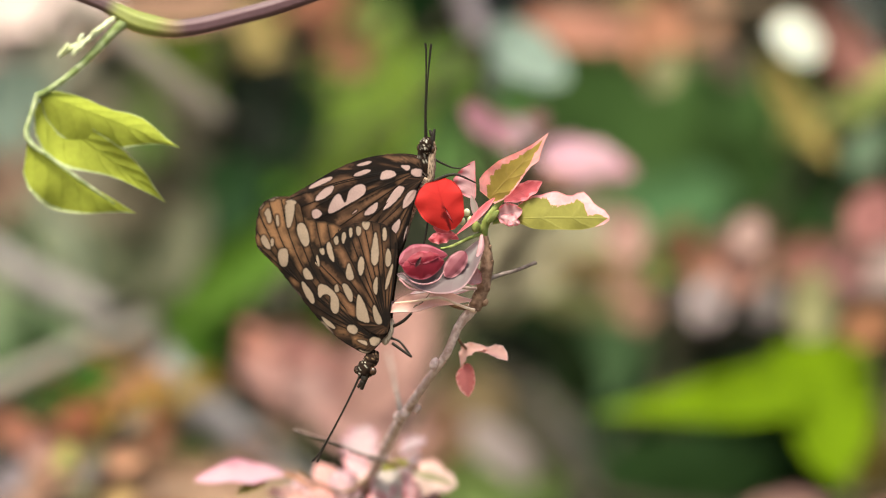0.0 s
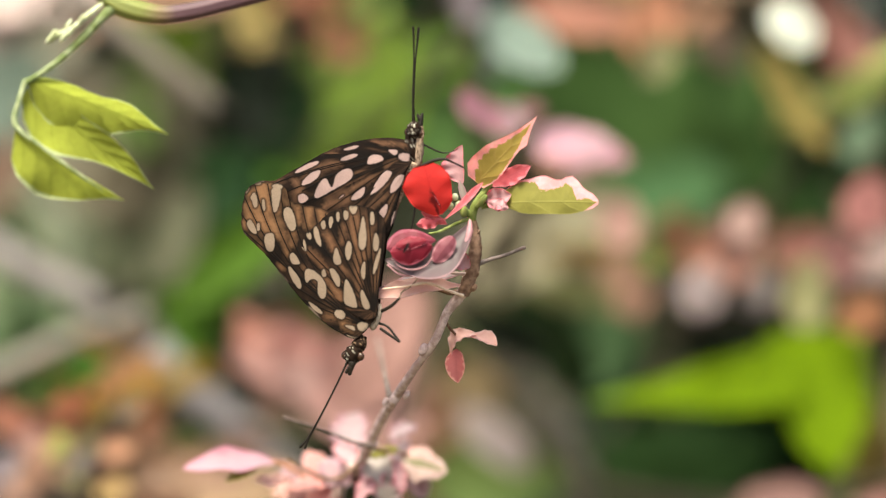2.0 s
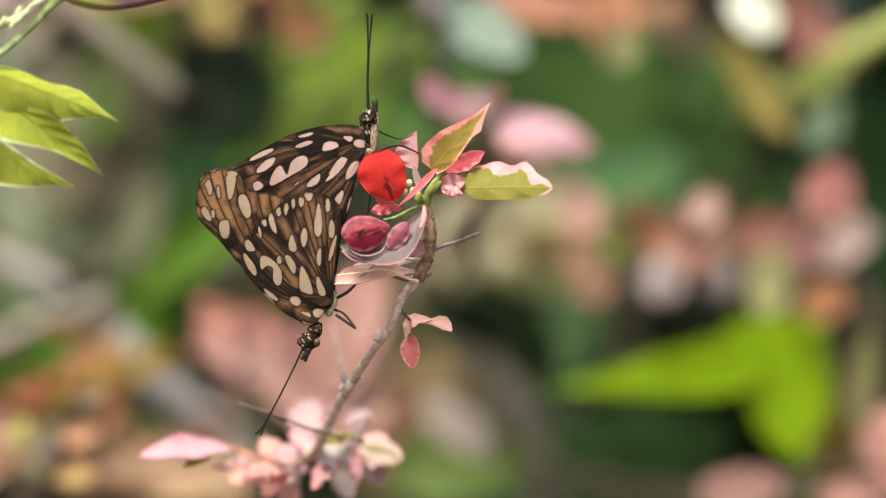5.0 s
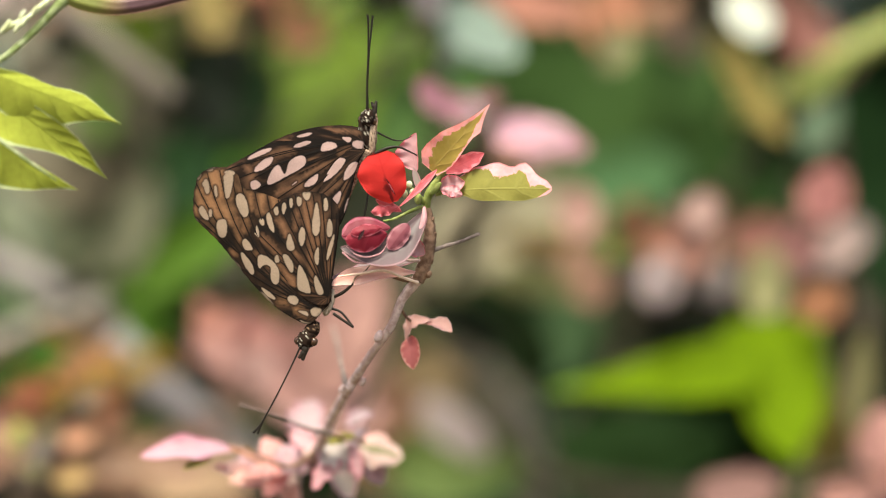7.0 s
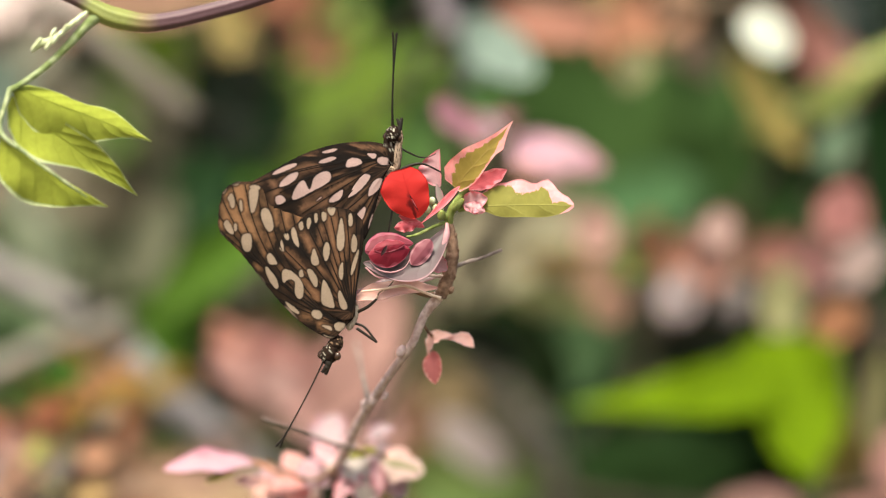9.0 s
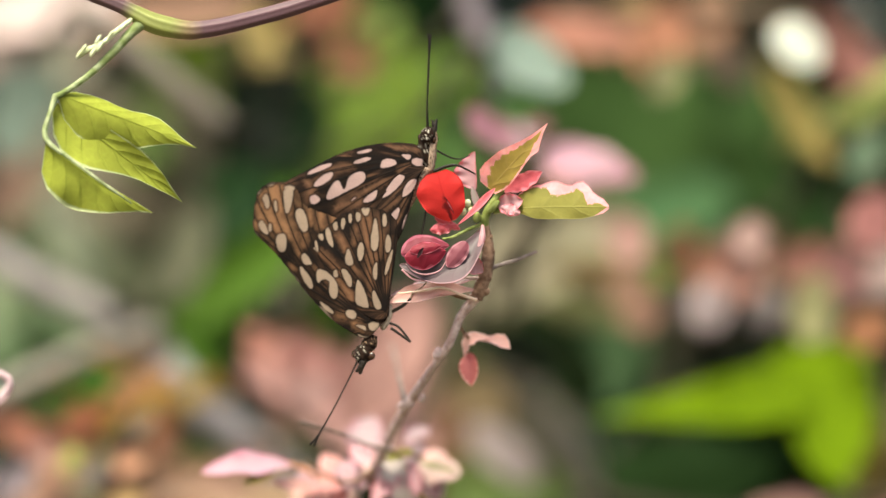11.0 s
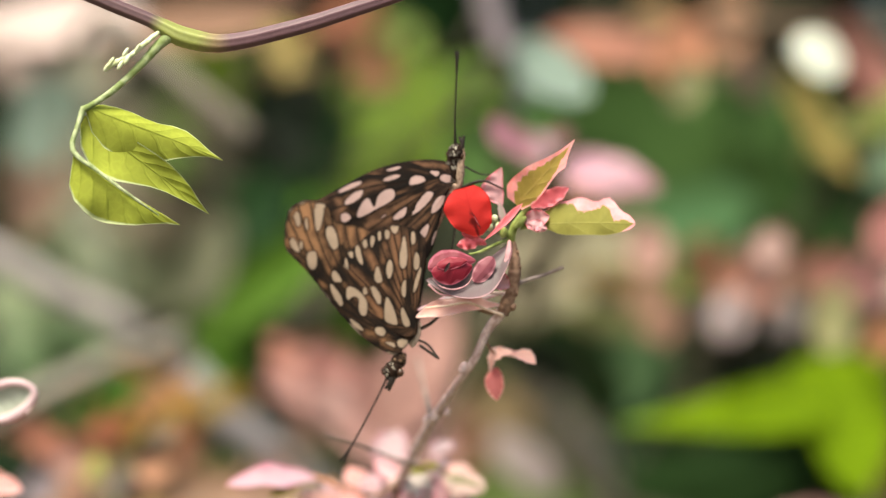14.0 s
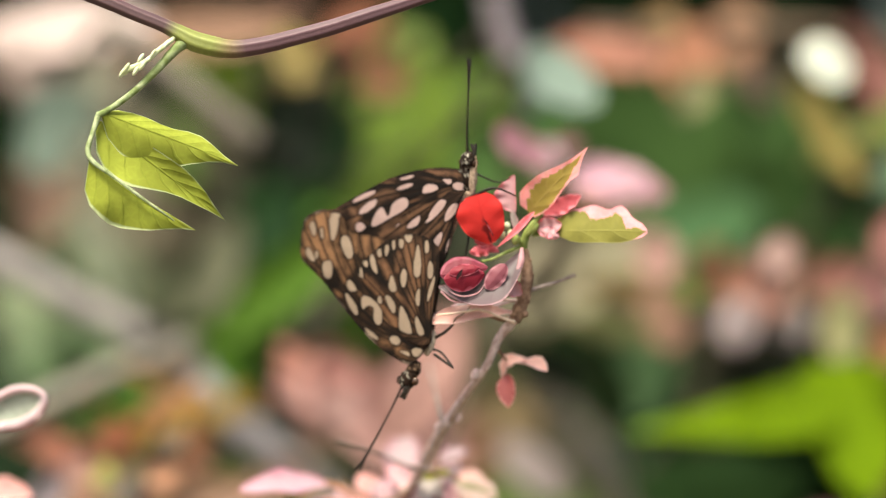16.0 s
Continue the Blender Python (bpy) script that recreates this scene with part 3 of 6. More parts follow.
def butterfly_lower():
    """The insect that hangs head down."""
    ob = thing("butterfly", at(-13.6, -18.7, 2), "brown butterfly with cream wing spots, hanging head down", "butterfly", "mating butterflies")
    fore_line = [(-16.2, -24.2), (-19.4, -26.8), (-23.5, -25.1), (-28.1, -21.9), (-33.1, -16.7), (-38, -10.6), (-42.3, -5.1), (-46.7, -0.7), (-48, 1.3), (-48.1, 5.2), (-47.6, 8.8), (-46.8, 11.2), (-44.9, 12.8), (-42.9, 13.2), (-40.6, 13.2), (-38.3, 12.8), (-36.8, 11.5), (-36, 8.8), (-32.5, 7.4), (-28.9, 6.8), (-25.2, 4.8), (-19.4, -4.2), (-13.6, -18.7)]
    spots = [(-37.3, 6.5, -35.7, 6.8, -34.5, 4.2, -34.2, 1.3, -35.4, 0.4, -36.7, 2.3, -37.4, 4.5), (-42.2, -0.1, -40, 0.3, -39.6, -2, -40, -4.5, -41.5, -4.5, -42.2, -2.8), (-46.7, 2.8, -45.8, 3.8, -44.5, 1.6, -44.1, -0.1, -45.1, 0.1, -46.5, 1.6), (-44.2, 2.6, -43.4, 2.8, -43.4, 0.9, -44.1, 0.6), (-36, -5.4, -34.9, -4.6, -33.2, -7.4, -33.5, -7.8, -35.4, -7.8), (-36.4, -8.6, -35.7, -8.3, -33.2, -11.7, -32.9, -13.6, -33.5, -14.2, -35.4, -11.7), (-39.7, -9.3, -38.7, -9.4, -36.1, -12.2, -36.2, -13.2, -38, -11.7)]
    spots += [(-32, -8.8, -29.6, -9.4, -27.1, -11.9, -26.5, -14.4, -27, -16.5, -28.1, -16.5, -28.9, -14.8, -28.6, -12.2, -29.6, -11.5, -30.7, -11.6, -31.5, -12.6, -32, -11.9), (-31.3, -17.4, -30.6, -17.4, -27.7, -19.7, -27.7, -20.6, -29.6, -19.7), (-31.8, -18.3, -30.7, -18.7, -27.7, -22, -28.6, -21.9, -30.6, -20.2), (-24.7, -20.4, -24.1, -19.3, -22.3, -19.7, -21.8, -20.9, -22.5, -21.9, -23.9, -21.5), (-19, -23.3, -18, -22.5, -16.2, -22.8, -15.7, -23.9, -16.5, -24.9, -18.3, -24.8), (-22, -25.5, -20.2, -26.4, -18, -26.5, -17.8, -27.3, -19.4, -27.6)]
    spots += [(-47.1, 11.2, -46.1, 12, -46, 11.3, -47, 10), (-44.9, 12.5, -44.1, 13.1, -42.9, 13.2, -43.2, 12.5), (-48, 0.6, -47.3, 0.4, -46.5, -0.9, -47.3, -1), (-45.8, -1.6, -44.9, -2.3, -44.4, -3.6, -45.1, -3), (-46, 9.3, -44.9, 10.3, -44.4, 9.1, -44.9, 7.7), (-40.7, 12, -39.1, 12.9, -37.4, 12.3, -38, 11.2)]
    spots += [(-40.5, 11.7, -38.1, 12.2, -38.1, 9.4, -39.1, 5.5, -40, 5.4, -40.3, 8.8), (-45.7, 9.9, -44.5, 10.7, -43.8, 7.4, -44.8, 6.2), (-42.9, 8.6, -42.2, 8.8, -41.9, 5.9, -42.6, 5.7), (-22.3, -23.3, -19.7, -23.5, -19.3, -24.8, -20.4, -24.4)]
    tans = [(-39.1, 11.5, -39.4, 5.9, 1.3, 0.87), (-44.9, 9.4, -44.4, 6.5, 0.72, 0.58), (-35.2, 0.1, -35.2, -2.5, 1.02, 0.87), (-42.2, 8.1, -42.3, 1.6, 0.72, 0.72), (-37.6, 0.1, -36.5, -4.9, 0.58, 0.72), (-31, 5.7, -31.3, 2.3, 0.87, 1.16),
            (-28.1, 5.7, -27.8, 3.8, 0.87, 0.87), (-22.3, -23.1, -20.2, -24.2, 0.72, 0.72), (-38.3, -8, -37.7, -8.6, 0.58, 0.58), (-26.7, -20.9, -20.9, -21.6, 0.43, 0.58), (-33.9, 5.9, -33.5, 3, 0.58, 0.72), (-43.4, -2.8, -42.6, -5.4, 0.43, 0.43)]
    root = (-16.2, -23.6)
    veins = [(*root, x, z, b) for x, z, b in [(-47.4, 0.7, 0.04), (-47.8, 4.6, 0.12), (-47.2, 9.2, 0.19), (-44.6, 12.2, 0.24), (-41.4, 12.5, 0.25), (-38.4, 12.0, 0.24), (-35.9, 8.6, 0.2), (-32.6, 6.9, 0.17), (-29.6, 6.2, 0.13), (-26.8, 5.0, 0.09), (-41.2, -8.6, 0.06), (-32.5, -16.7, 0.04)]]
    wing_pair("forewing", wing(fore_line, (-32.5, -7.1), -0.9, spots, tans, veins, UMBER, CREAM_SPOT, OCHRE, DARK, 0.8, 170, 680, (-43.5, 6.7, 12.5, tone(188, 136, 98, 0.48)), 0.4, gloom=0.63, scallop=0.18), ob, 4.4, "brown forewing with ochre tip and cream spots")
    hind_line = [(-13.6, -19.6), (-14.5, -21.6), (-18, -21.6), (-23.8, -17.3), (-29.6, -10), (-33.6, -5.4), (-34.5, -3), (-32.5, -0.7), (-29.6, 1.9), (-26.1, 5.1), (-22.6, 6.7), (-18.7, 7.2), (-15.1, 6.4), (-12.2, 4.2), (-11.5, 0.1), (-12.3, -7.1), (-13.3, -14.4)]
    spots = [(-29.9, 1.6, -28.9, 2, -27.7, -3.2, -28.3, -3.3, -29.6, -1.3), (-33.5, -1.3, -32.2, -1.2, -31.5, -4.2, -32, -4.5, -33.2, -3), (-31.9, 0.1, -30.6, 0.4, -30.3, -1.3, -31, -1.6), (-34.7, -3, -33.9, -2.8, -33.5, -3.9, -34.2, -4.1), (-28.1, 2.8, -27, 3.5, -26.7, 1.3, -27.6, 1), (-26, 3.8, -25.2, 4.5, -24.8, 3, -25.5, 1.3, -25.8, 1.6), (-24.2, 5.2, -23.3, 5.5, -23.2, 3.5, -23.8, 2.8), (-22.3, 5.5, -21.6, 5.9, -20.9, 5.2, -21.2, 3.5, -22, 3.3)]
    spots += [(-20.9, 6.8, -19.7, 7.4, -18.6, 6.7, -19.4, 4.8, -20.3, 5.2), (-18, 1.6, -17.3, 4.8, -16.7, 2.6, -16.4, -1.3, -16.8, -3.8, -17.7, -4.3, -18.4, -3.2, -18.4, -0.9), (-15.5, 4.9, -14.9, 5.7, -14.4, 4.5, -14.5, 2.3, -15.4, 2), (-14.6, -0.9, -14.1, 0.4, -13.2, -1.6, -13.5, -4.2, -14.4, -4.6, -14.8, -3.2), (-14.9, -10.3, -14.4, -7.1, -12.9, -3.5, -12.8, -4.6, -13.6, -8.1, -14.5, -10.4), (-18, -9.6, -17.3, -7.4, -16.8, -7, -16.7, -10, -17, -11.7, -17.5, -11.5)]
    spots += [(-21.9, -3.8, -21, -1.6, -20.2, -2.8, -20.2, -5.2, -21, -7, -21.6, -6.1), (-24.8, -7.5, -24.8, -5.4, -24.1, -3.2, -23.3, -5.4, -22.8, -7.4, -23.5, -8.1), (-26, -9, -24.8, -8.8, -23.2, -11, -23.1, -13.3, -23.8, -13.6, -24.9, -11.7), (-22, -12.5, -21.6, -11.3, -19.9, -14.4, -18.8, -18.3, -19.1, -19, -21.3, -18.4, -22.3, -17.3), (-18, -15.8, -17.7, -13.9, -16.2, -16.8, -15.5, -19, -16.8, -19.4, -17.5, -18.3), (-27.8, -9.6, -27.1, -8.8, -26.5, -11, -27.7, -11)]
    tans = [(-26.7, -11.5, -22.9, -16.1, 0.58, 0.58), (-13.6, -5.7, -14.5, -14.4, 0.43, 0.43), (-19.1, -5.7, -18, -17.3, 0.58, 0.43), (-29.6, -5.7, -26.7, -9.3, 0.58, 0.58), (-26, -1.3, -24.9, -4.2, 0.58, 0.58), (-22.3, 1.6, -22.6, -2, 0.58, 0.58), (-19.4, 2.3, -19.4, -2, 0.43, 0.43), (-15.8, 0.1, -16.2, -5.7, 0.43, 0.43), (-31, -4.2, -28.1, -7.1, 0.43, 0.43)]
    root = (-14.5, -19.9)
    veins = [(*root, x, z, b) for x, z, b in [(-33.9, -4.5, 0.02), (-33.1, -2.2, 0.03), (-30.2, 0.7, 0.03), (-26.7, 3.9, 0.02), (-24.5, 5.4, 0.02), (-22.6, 6.2, 0.01), (-20.4, 6.8, 0.0), (-18.3, 7, -0.01), (-16.1, 6.5, -0.02), (-13.6, 5.4, -0.03), (-12.2, 1.6, -0.04)]]
    wing_pair("hindwing", wing(hind_line, (-20.9, -7.1), -1.5, spots, tans, veins, tone(86, 58, 43, 0.42), CREAM_SPOT, tone(172, 120, 88, 0.42), DARK, 0.7, 150, 600, None, 0.2, gloom=0.68, scallop=0.2), ob, 6.0, "brown hindwing with cream spots between dark veins")
    part("thorax", egg(at(-14.1, -21.3, 1.2), (0.3, 0, 1), 3.48 * MM, 1.3 * MM, 12, 0.2, (tone(215, 190, 172, 0.66), tone(130, 98, 80, 0.5)), -0.08), SKIN, ob, "furry pale thorax with dark streaks")
    part("abdomen", mm_tube([(-14.5, -20.2, 1.6), (-15.1, -14.4, 2.0), (-14.5, -7.8, 2.2), (-13.1, -2.5, 2.3)], [1.45, 1.3, 1.3, 0.87], sides=16, rough=0.08), PALE_FUR, ob, "pale slender abdomen")
    part("neck", egg(at(-18.4, -28.3, 0.9), (0.5, 0, 1), 2.47 * MM, 1.89 * MM, 31, 0.2, (BLACKISH, tone(150, 118, 95, 0.6)), 0.0), SKIN, ob, "dark furry neck")
    part("head", egg(at(-20, -30.9, 0.2), (0.3, 0, 1), 2.61 * MM, 2.17 * MM, 21, 0.18, (BLACKISH, DOTS), -0.12), SKIN, ob, "black head with white dots")
    for x, z, y in [(-18.1, -31.3, -0.6), (-21.8, -31, 0.4)]:
        part("eye", egg(at(x, z, y), (0, 0, 1), 1.16 * MM, 1.09 * MM, 1, 0.0), EYE_GLOSS, ob, "glossy brown compound eye")
    for x, z in [(-20.9, -36.1), (-21.9, -35.5)]:
        part("palp", mm_tube([(-19.7, -31.8, -0.6), (-20.4, -33.8, -0.8), (x, z, -0.8)], [0.87, 0.8, 0.36], rough=0.4), BLACK, ob)
    part("antenna", mm_tube([(-21.3, -32.3, -0.2), (-24.1, -38.3, -0.6), (-27.8, -45.5, -1.0), (-31.3, -51.8, -1.2), (-33.5, -54.4, -1.2)], [0.23, 0.19, 0.19, 0.25, 0.35], sides=8), BLACK, ob)
    part("antenna", mm_tube([(-21.2, -32.5, 0.6), (-24, -38.4, 0.8), (-27.7, -45.7, 1.0), (-31, -51.8, 1.2), (-32.3, -54.8, 1.2)], [0.23, 0.19, 0.19, 0.25, 0.35], sides=8), BLACK, ob)
    leg = part("leg", mm_tube([(-14.2, -20.6, 1.0), (-10.4, -18.6, 0.2), (-8.1, -16.5, -0.2)], [0.38, 0.43, 0.32], sides=8), BLACK, ob)
    part("shin", mm_tube([(-8.3, -16.8, -0.2), (-7.4, -14.9, 0.2), (-5.2, -13.5, 0.8), (-3, -10.9, 1.4)], [0.23, 0.22, 0.19, 0.13], sides=8), PALE_FUR, leg, "thin pale shin")
    leg = part("leg", mm_tube([(-13.6, -22.8, 1.0), (-11, -23.9, 0.4), (-8.1, -27.6, -0.2)], [0.35, 0.32, 0.29], sides=8, n=6), BLACK, ob)
    part("shin", mm_tube([(-8, -27.7, -0.2), (-13.1, -24.1, -0.3)], [0.35, 0.41], sides=8), BLACK, leg)
    return ob


upper_insect, lower_insect = butterfly_upper(), butterfly_lower()


# ---- the flowering shrub under the insects ----
def shrub_sprig():
    ob = thing("snowbush", (-0.06, FOCUS + 0.12, 0.0), "pink and cream variegated snowbush with a scarlet bract", "shrub")
    stem = part("stem", tube([Vector((-0.06, FOCUS + 0.12, -0.02)), Vector((-0.055, FOCUS + 0.1, 0.45)), Vector((-0.04, FOCUS + 0.07, 0.8)), at(-27.6, -77.4, 92), at(-20.3, -63.1, 68), at(-16.2, -54.7, 53), at(-12, -46.5, 37), at(-8.4, -40.7, 25), at(-4.6, -34.9, 18), at(0.6, -27.7, 11), at(4.1, -19.9, 8), at(7.8, -15.1, 6), at(10.4, -8.6, 5), at(11.3, -2, 5), at(10.4, 4.2, 5)],
                             [v * MM for v in (4.5, 4, 3, 1.74, 1.55, 1.4, 1.3, 1.22, 1.05, 1.05, 1.15, 1.5, 1.55, 1.3, 1.02)], sides=14, n=14, rough=0.16), BARK, ob, "grey knobbly stem")
    for x, z, y, r in [(-2.3, -29.7, 11.5, 1.74), (-9.9, -42.9, 27, 1.89), (-6.7, -41.8, 25, 1.3), (-12.2, -43.8, 29, 1.3), (9.3, -12.6, 5, 1.89), (-15.9, -55.5, 53, 1.89)]:
        part("node", egg(at(x, z, y), (0.5, 0.2, 1), r * MM * 0.95, r * MM * 0.62, x, 0.2, rings=12, sides=14), BARK, stem)
    part("young_stem", mm_tube([(8.1, -15.5, 5.2), (10.4, -9.3, 4.2), (11.3, -2.5, 4.2), (10.4, 3.8, 4.5)], [1.67, 1.81, 1.59, 1.09], sides=14, n=14, rough=0.22, seed=4), BARK_RED, stem, "reddish brown young wood")
    for x, z, r in [(12.0, 0.4, 0.5), (12.4, -3.6, 0.6), (11.6, -7.0, 0.5), (11.5, -10.4, 0.65), (10.9, -13.8, 0.7), (8.6, -11.5, 0.5), (9.4, -6.0, 0.45)]:
        part("leaf_scar", egg(at(x, z, 3.6), (0.6, -0.2, 1), r * MM * 1.5, r * MM, x, 0.15, rings=10, sides=12), BARK_RED, stem)
    part("twig", mm_tube([(11.3, -8.1, 5), (14.6, -6.7, 7), (19, -5.5, 9), (24.1, -3.5, 12)], [0.65, 0.55, 0.48, 0.46], rough=0.2), LILAC_BARK, stem)
    part("twig", mm_tube([(9.9, -10.3, 4), (6.7, -10.1, 3), (3.2, -9.7, 2)], [0.51, 0.43, 0.36], rough=0.2), BARK, stem)
    part("twig", mm_tube([(-11, -43.1, 30), (-12.6, -38.1, 52), (-13.9, -33.5, 76), (-15.4, -28.9, 98)], [0.87, 0.58, 0.51, 0.43], rough=0.2), LILAC_BARK, stem)
    part("twig", mm_tube([(-15.9, -56.7, 53), (-22.6, -54.9, 50), (-29.7, -51.7, 48), (-34.9, -50.0, 46), (-39.8, -48.5, 45)], [0.75, 0.46, 0.4, 0.4, 0.5], rough=0.4), LILAC_BARK, stem)
    part("twig", mm_tube([(9, -14.4, 6), (5.2, -15.1, 6), (0.9, -13.8, 5), (-3.5, -12.6, 5)], [0.87, 0.72, 0.58, 0.43], rough=0.2), BARK_RED, stem)
    part("shoot", mm_tube([(10.4, 3.3, 4.5), (11, 6.7, 3.6), (13.1, 10, 3.4), (15.4, 12.9, 3.6)], [1.02, 1.09, 0.87, 0.58], rough=0.15), SHOOT, stem, "green growing tip")
    part("shoot", mm_tube([(9.9, 4.8, 4), (7.8, 7.1, 3), (5.8, 9.1, 3.2)], [0.87, 0.72, 0.58], rough=0.1), SHOOT, stem)
    part("shoot", mm_tube([(9.6, 3.9, 4), (6.1, 2.5, 2), (2.3, 0.7, 1), (-0.6, 0.1, 0.4)], [0.5, 0.42, 0.36, 0.3], rough=0.3), SHOOT, stem)
    part("shoot", mm_tube([(12.8, 7.1, 3.6), (15.7, 7.7, 3.4), (19.4, 8.3, 3.4)], [0.87, 0.72, 0.58], rough=0.1), SHOOT, stem)
    part("bud", egg(at(12.9, 8.3, 2.0), (0.7, 0, 0.8), 2.17 * MM, 0.87 * MM, 4, 0.05), SHOOT, stem, "pale green bud")
    part("bud", egg(at(8.4, 5.7, 2.0), (0.1, 0, 1), 1.45 * MM, 1.02 * MM, 9, 0.05), SHOOT, stem, "pale green bud")
    for x, z in [(6.1, 9.4), (7, 7.4), (4.9, 7.1)]:
        part("bud", egg(at(x, z, 1.8), (0.2, 0, 1), 1.02 * MM, 0.87 * MM, x, 0.05, rings=12, sides=14), BUDS, stem, "tiny cream bud")

    leaf = lambda material, label, *a, **k: part("leaf", mm_blade(*a, **k), material, ob, label)
    # upright leaf with a ragged pink border
    leaf(PINK_GREEN, "yellow-green leaf with a ragged pink border", (11.9, 12.9, 2.5), (27, 29.7, -2), 1, 1, bend=0.05, cup=0.1, wave=0.07, waves=3, nu=70, nv=32, facing=(0.1, -1, 0.05), seed=1,
         shape=((3.2, 5.3, 5.4, 5.2, 4.8, 3.9, 2.8, 1.9, 1.1, 0.55, 0.07), (1.9, 2.8, 3.1, 3.0, 2.8, 2.55, 2.35, 2.9, 1.7, 0.75, 0.07)),
         green=((0.2, 0.4, 0.56, 0.46, 0.7, 0.62, 0.74, 0.6, 0.72, 0.52, 0.64, 0.46, 0.6, 0.44, 0.56, 0.4, 0.36, 0.2, 0.08, 0, 0), (0.7, 0.84, 0.9, 0.86, 0.92, 0.86, 0.9, 0.84, 0.88, 0.8, 0.86, 0.78, 0.76, 0.58, 0.36, 0.34, 0.48, 0.36, 0.1, 0, 0)))
    # broad leaf on the other side with a frilled pale edge
    leaf(WHITE_GREEN, "yellow-green leaf with a frilled pinkish white edge", (15.8, 7.7, 3), (42.6, 7.8, -1), 1, 1, bend=0.05, cup=-0.12, wave=0.09, waves=2.4, nu=80, nv=32, facing=(0, -1, 0.2), seed=5,
         shape=((0.6, 1.7, 3.0, 4.1, 5.1, 5.9, 6.3, 6.5, 7.0, 7.2, 7.1, 6.5, 5.9, 5.9, 6.8, 7.2, 6.0, 4.1, 3.0, 2.3, 0.6), (0.4, 0.7, 1.0, 1.3, 1.8, 2.4, 2.7, 2.9, 3.0, 3.1, 3.1, 3.1, 3.1, 3.1, 3.0, 2.9, 2.6, 2.3, 1.9, 1.5, 0.4)),
         green=((0.9, 0.92, 0.92, 0.92, 0.92, 0.92, 0.9, 0.86, 0.8, 0.44, 0.45, 0.52, 0.6, 0.68, 0.74, 0.6, 0.1, 0.22, 0.4, 0.2, 0), (1.3, 1.3, 1.3, 1.3, 1.3, 1.3, 1.3, 1.3, 1.3, 1.3, 1.3, 1.3, 1.3, 1.3, 1.3, 1.3, 1.2, 1.1, 0.9, 0.5, 0)))
    leaf(HOT_PINK, "small bright pink leaf", (14.8, 12.3, 4.5), (25.5, 17.3, 2), 2.03, 2.9, cup=0.3, wave=0.2, peak=0.55, facing=(0.1, -1, 0.4), seed=2)
    leaf(PALE_PINK, "crumpled pale pink young leaf", (13.6, 8.8, 3), (20.4, 10, 1), 2.47, 3.19, cup=0.5, wave=0.4, waves=3, peak=0.5, seed=3)
    leaf(PALE_PINK, "crumpled pale pink young leaf", (14.5, 8.3, 1.5), (19.7, 6.5, 0), 1.74, 1.45, cup=-0.4, wave=0.4, waves=3, peak=0.5, seed=6)
    leaf(PALE_PINK, "upright pale pink young leaf", (8.1, 12.9, 4), (8.1, 22.8, 4), 4.35, 1.16, cup=0.3, wave=0.15, peak=0.42, facing=(-0.2, -1, 0), seed=8, sway=-0.08)
    leaf(CREAM, "cream stalk-like folded leaf", (9, 7.1, 4), (7.2, 13.9, 4), 0.87, 1.02, cup=0.5, peak=0.5, seed=9)
    leaf(HOT_PINK, "narrow folded pink leaf", (2.9, 3.3, -1.5), (13.3, 13.2, -0.5), 1.02, 1.02, bend=-0.02, cup=0.5, peak=0.65, facing=(-0.2, -1, 0.5), seed=4, sway=0.02)
    leaf(HOT_PINK, "pink leaf turned on edge", (3.2, 3.6, 1.6), (-3.8, 2.5, 0.5), 1.74, 1.3, cup=-0.3, wave=0.6, waves=3, peak=0.55, seed=7)
    leaf(HOT_PINK, "pink leaf turned on edge", (4.1, 2.5, 2.2), (-2.6, 5.7, 1.5), 1.3, 1.3, cup=-0.3, wave=0.4, waves=3, peak=0.5, seed=11)
    part("bract", mm_blade((1.9, 4.8, -0.6), (-1.7, 17.4, -2.6), 1, 1, bend=0.05, cup=-0.16, curl=0.04, wave=0.05, waves=2.4, nu=48, nv=30, facing=(-0.1, -1, 0.12), seed=3,
                           shape=((0.87, 2.9, 4.5, 5.51, 6.09, 6.53, 6.81, 6.96, 6.09, 5.07, 2.9), (1.16, 3.19, 4.35, 4.79, 5.07, 5.37, 5.51, 5.37, 4.79, 4.06, 2.32))), RED, ob, "rounded scarlet bract")
    part("bract_crease", mm_blade((2.6, 6.5, -2.6), (0.2, 11.0, -3.6), 0.22, 0.3, cup=0.3, wave=0.5, waves=2, peak=0.5, nu=14, nv=6, seed=51), leaf_material("dark_red_crease", tone(120, 22, 30, 0.5), None, light=0.2), ob, "dark red crease in the bract")
    part("bract_crease", mm_blade((2.2, 7.4, -2.9), (0.8, 9.9, -3.6), 0.14, 0.16, cup=0.3, wave=0.4, waves=2, peak=0.5, nu=10, nv=4, seed=52), HOT_PINK, ob, "pink lining of the crease")
    part("bract", mm_blade((1.2, -1.6, -3.4), (-11.3, -3.6, -4.2), 2.03, 4.5, bend=0.06, cup=-0.3, wave=0.06, waves=3, peak=0.6, nu=36, nv=24, facing=(0, -1, 0.25), seed=13, blunt=0.7), MAGENTA, ob, "dusty magenta hooded bract")
    crimson = leaf_material("crimson_bract", tone(188, 42, 70, 0.5), tone(212, 95, 118, 0.52), 0.9, tone(150, 28, 52, 0.6), 3, 0.38, vary=0.35, grain=900, relief=0.00008, strong=0.15)
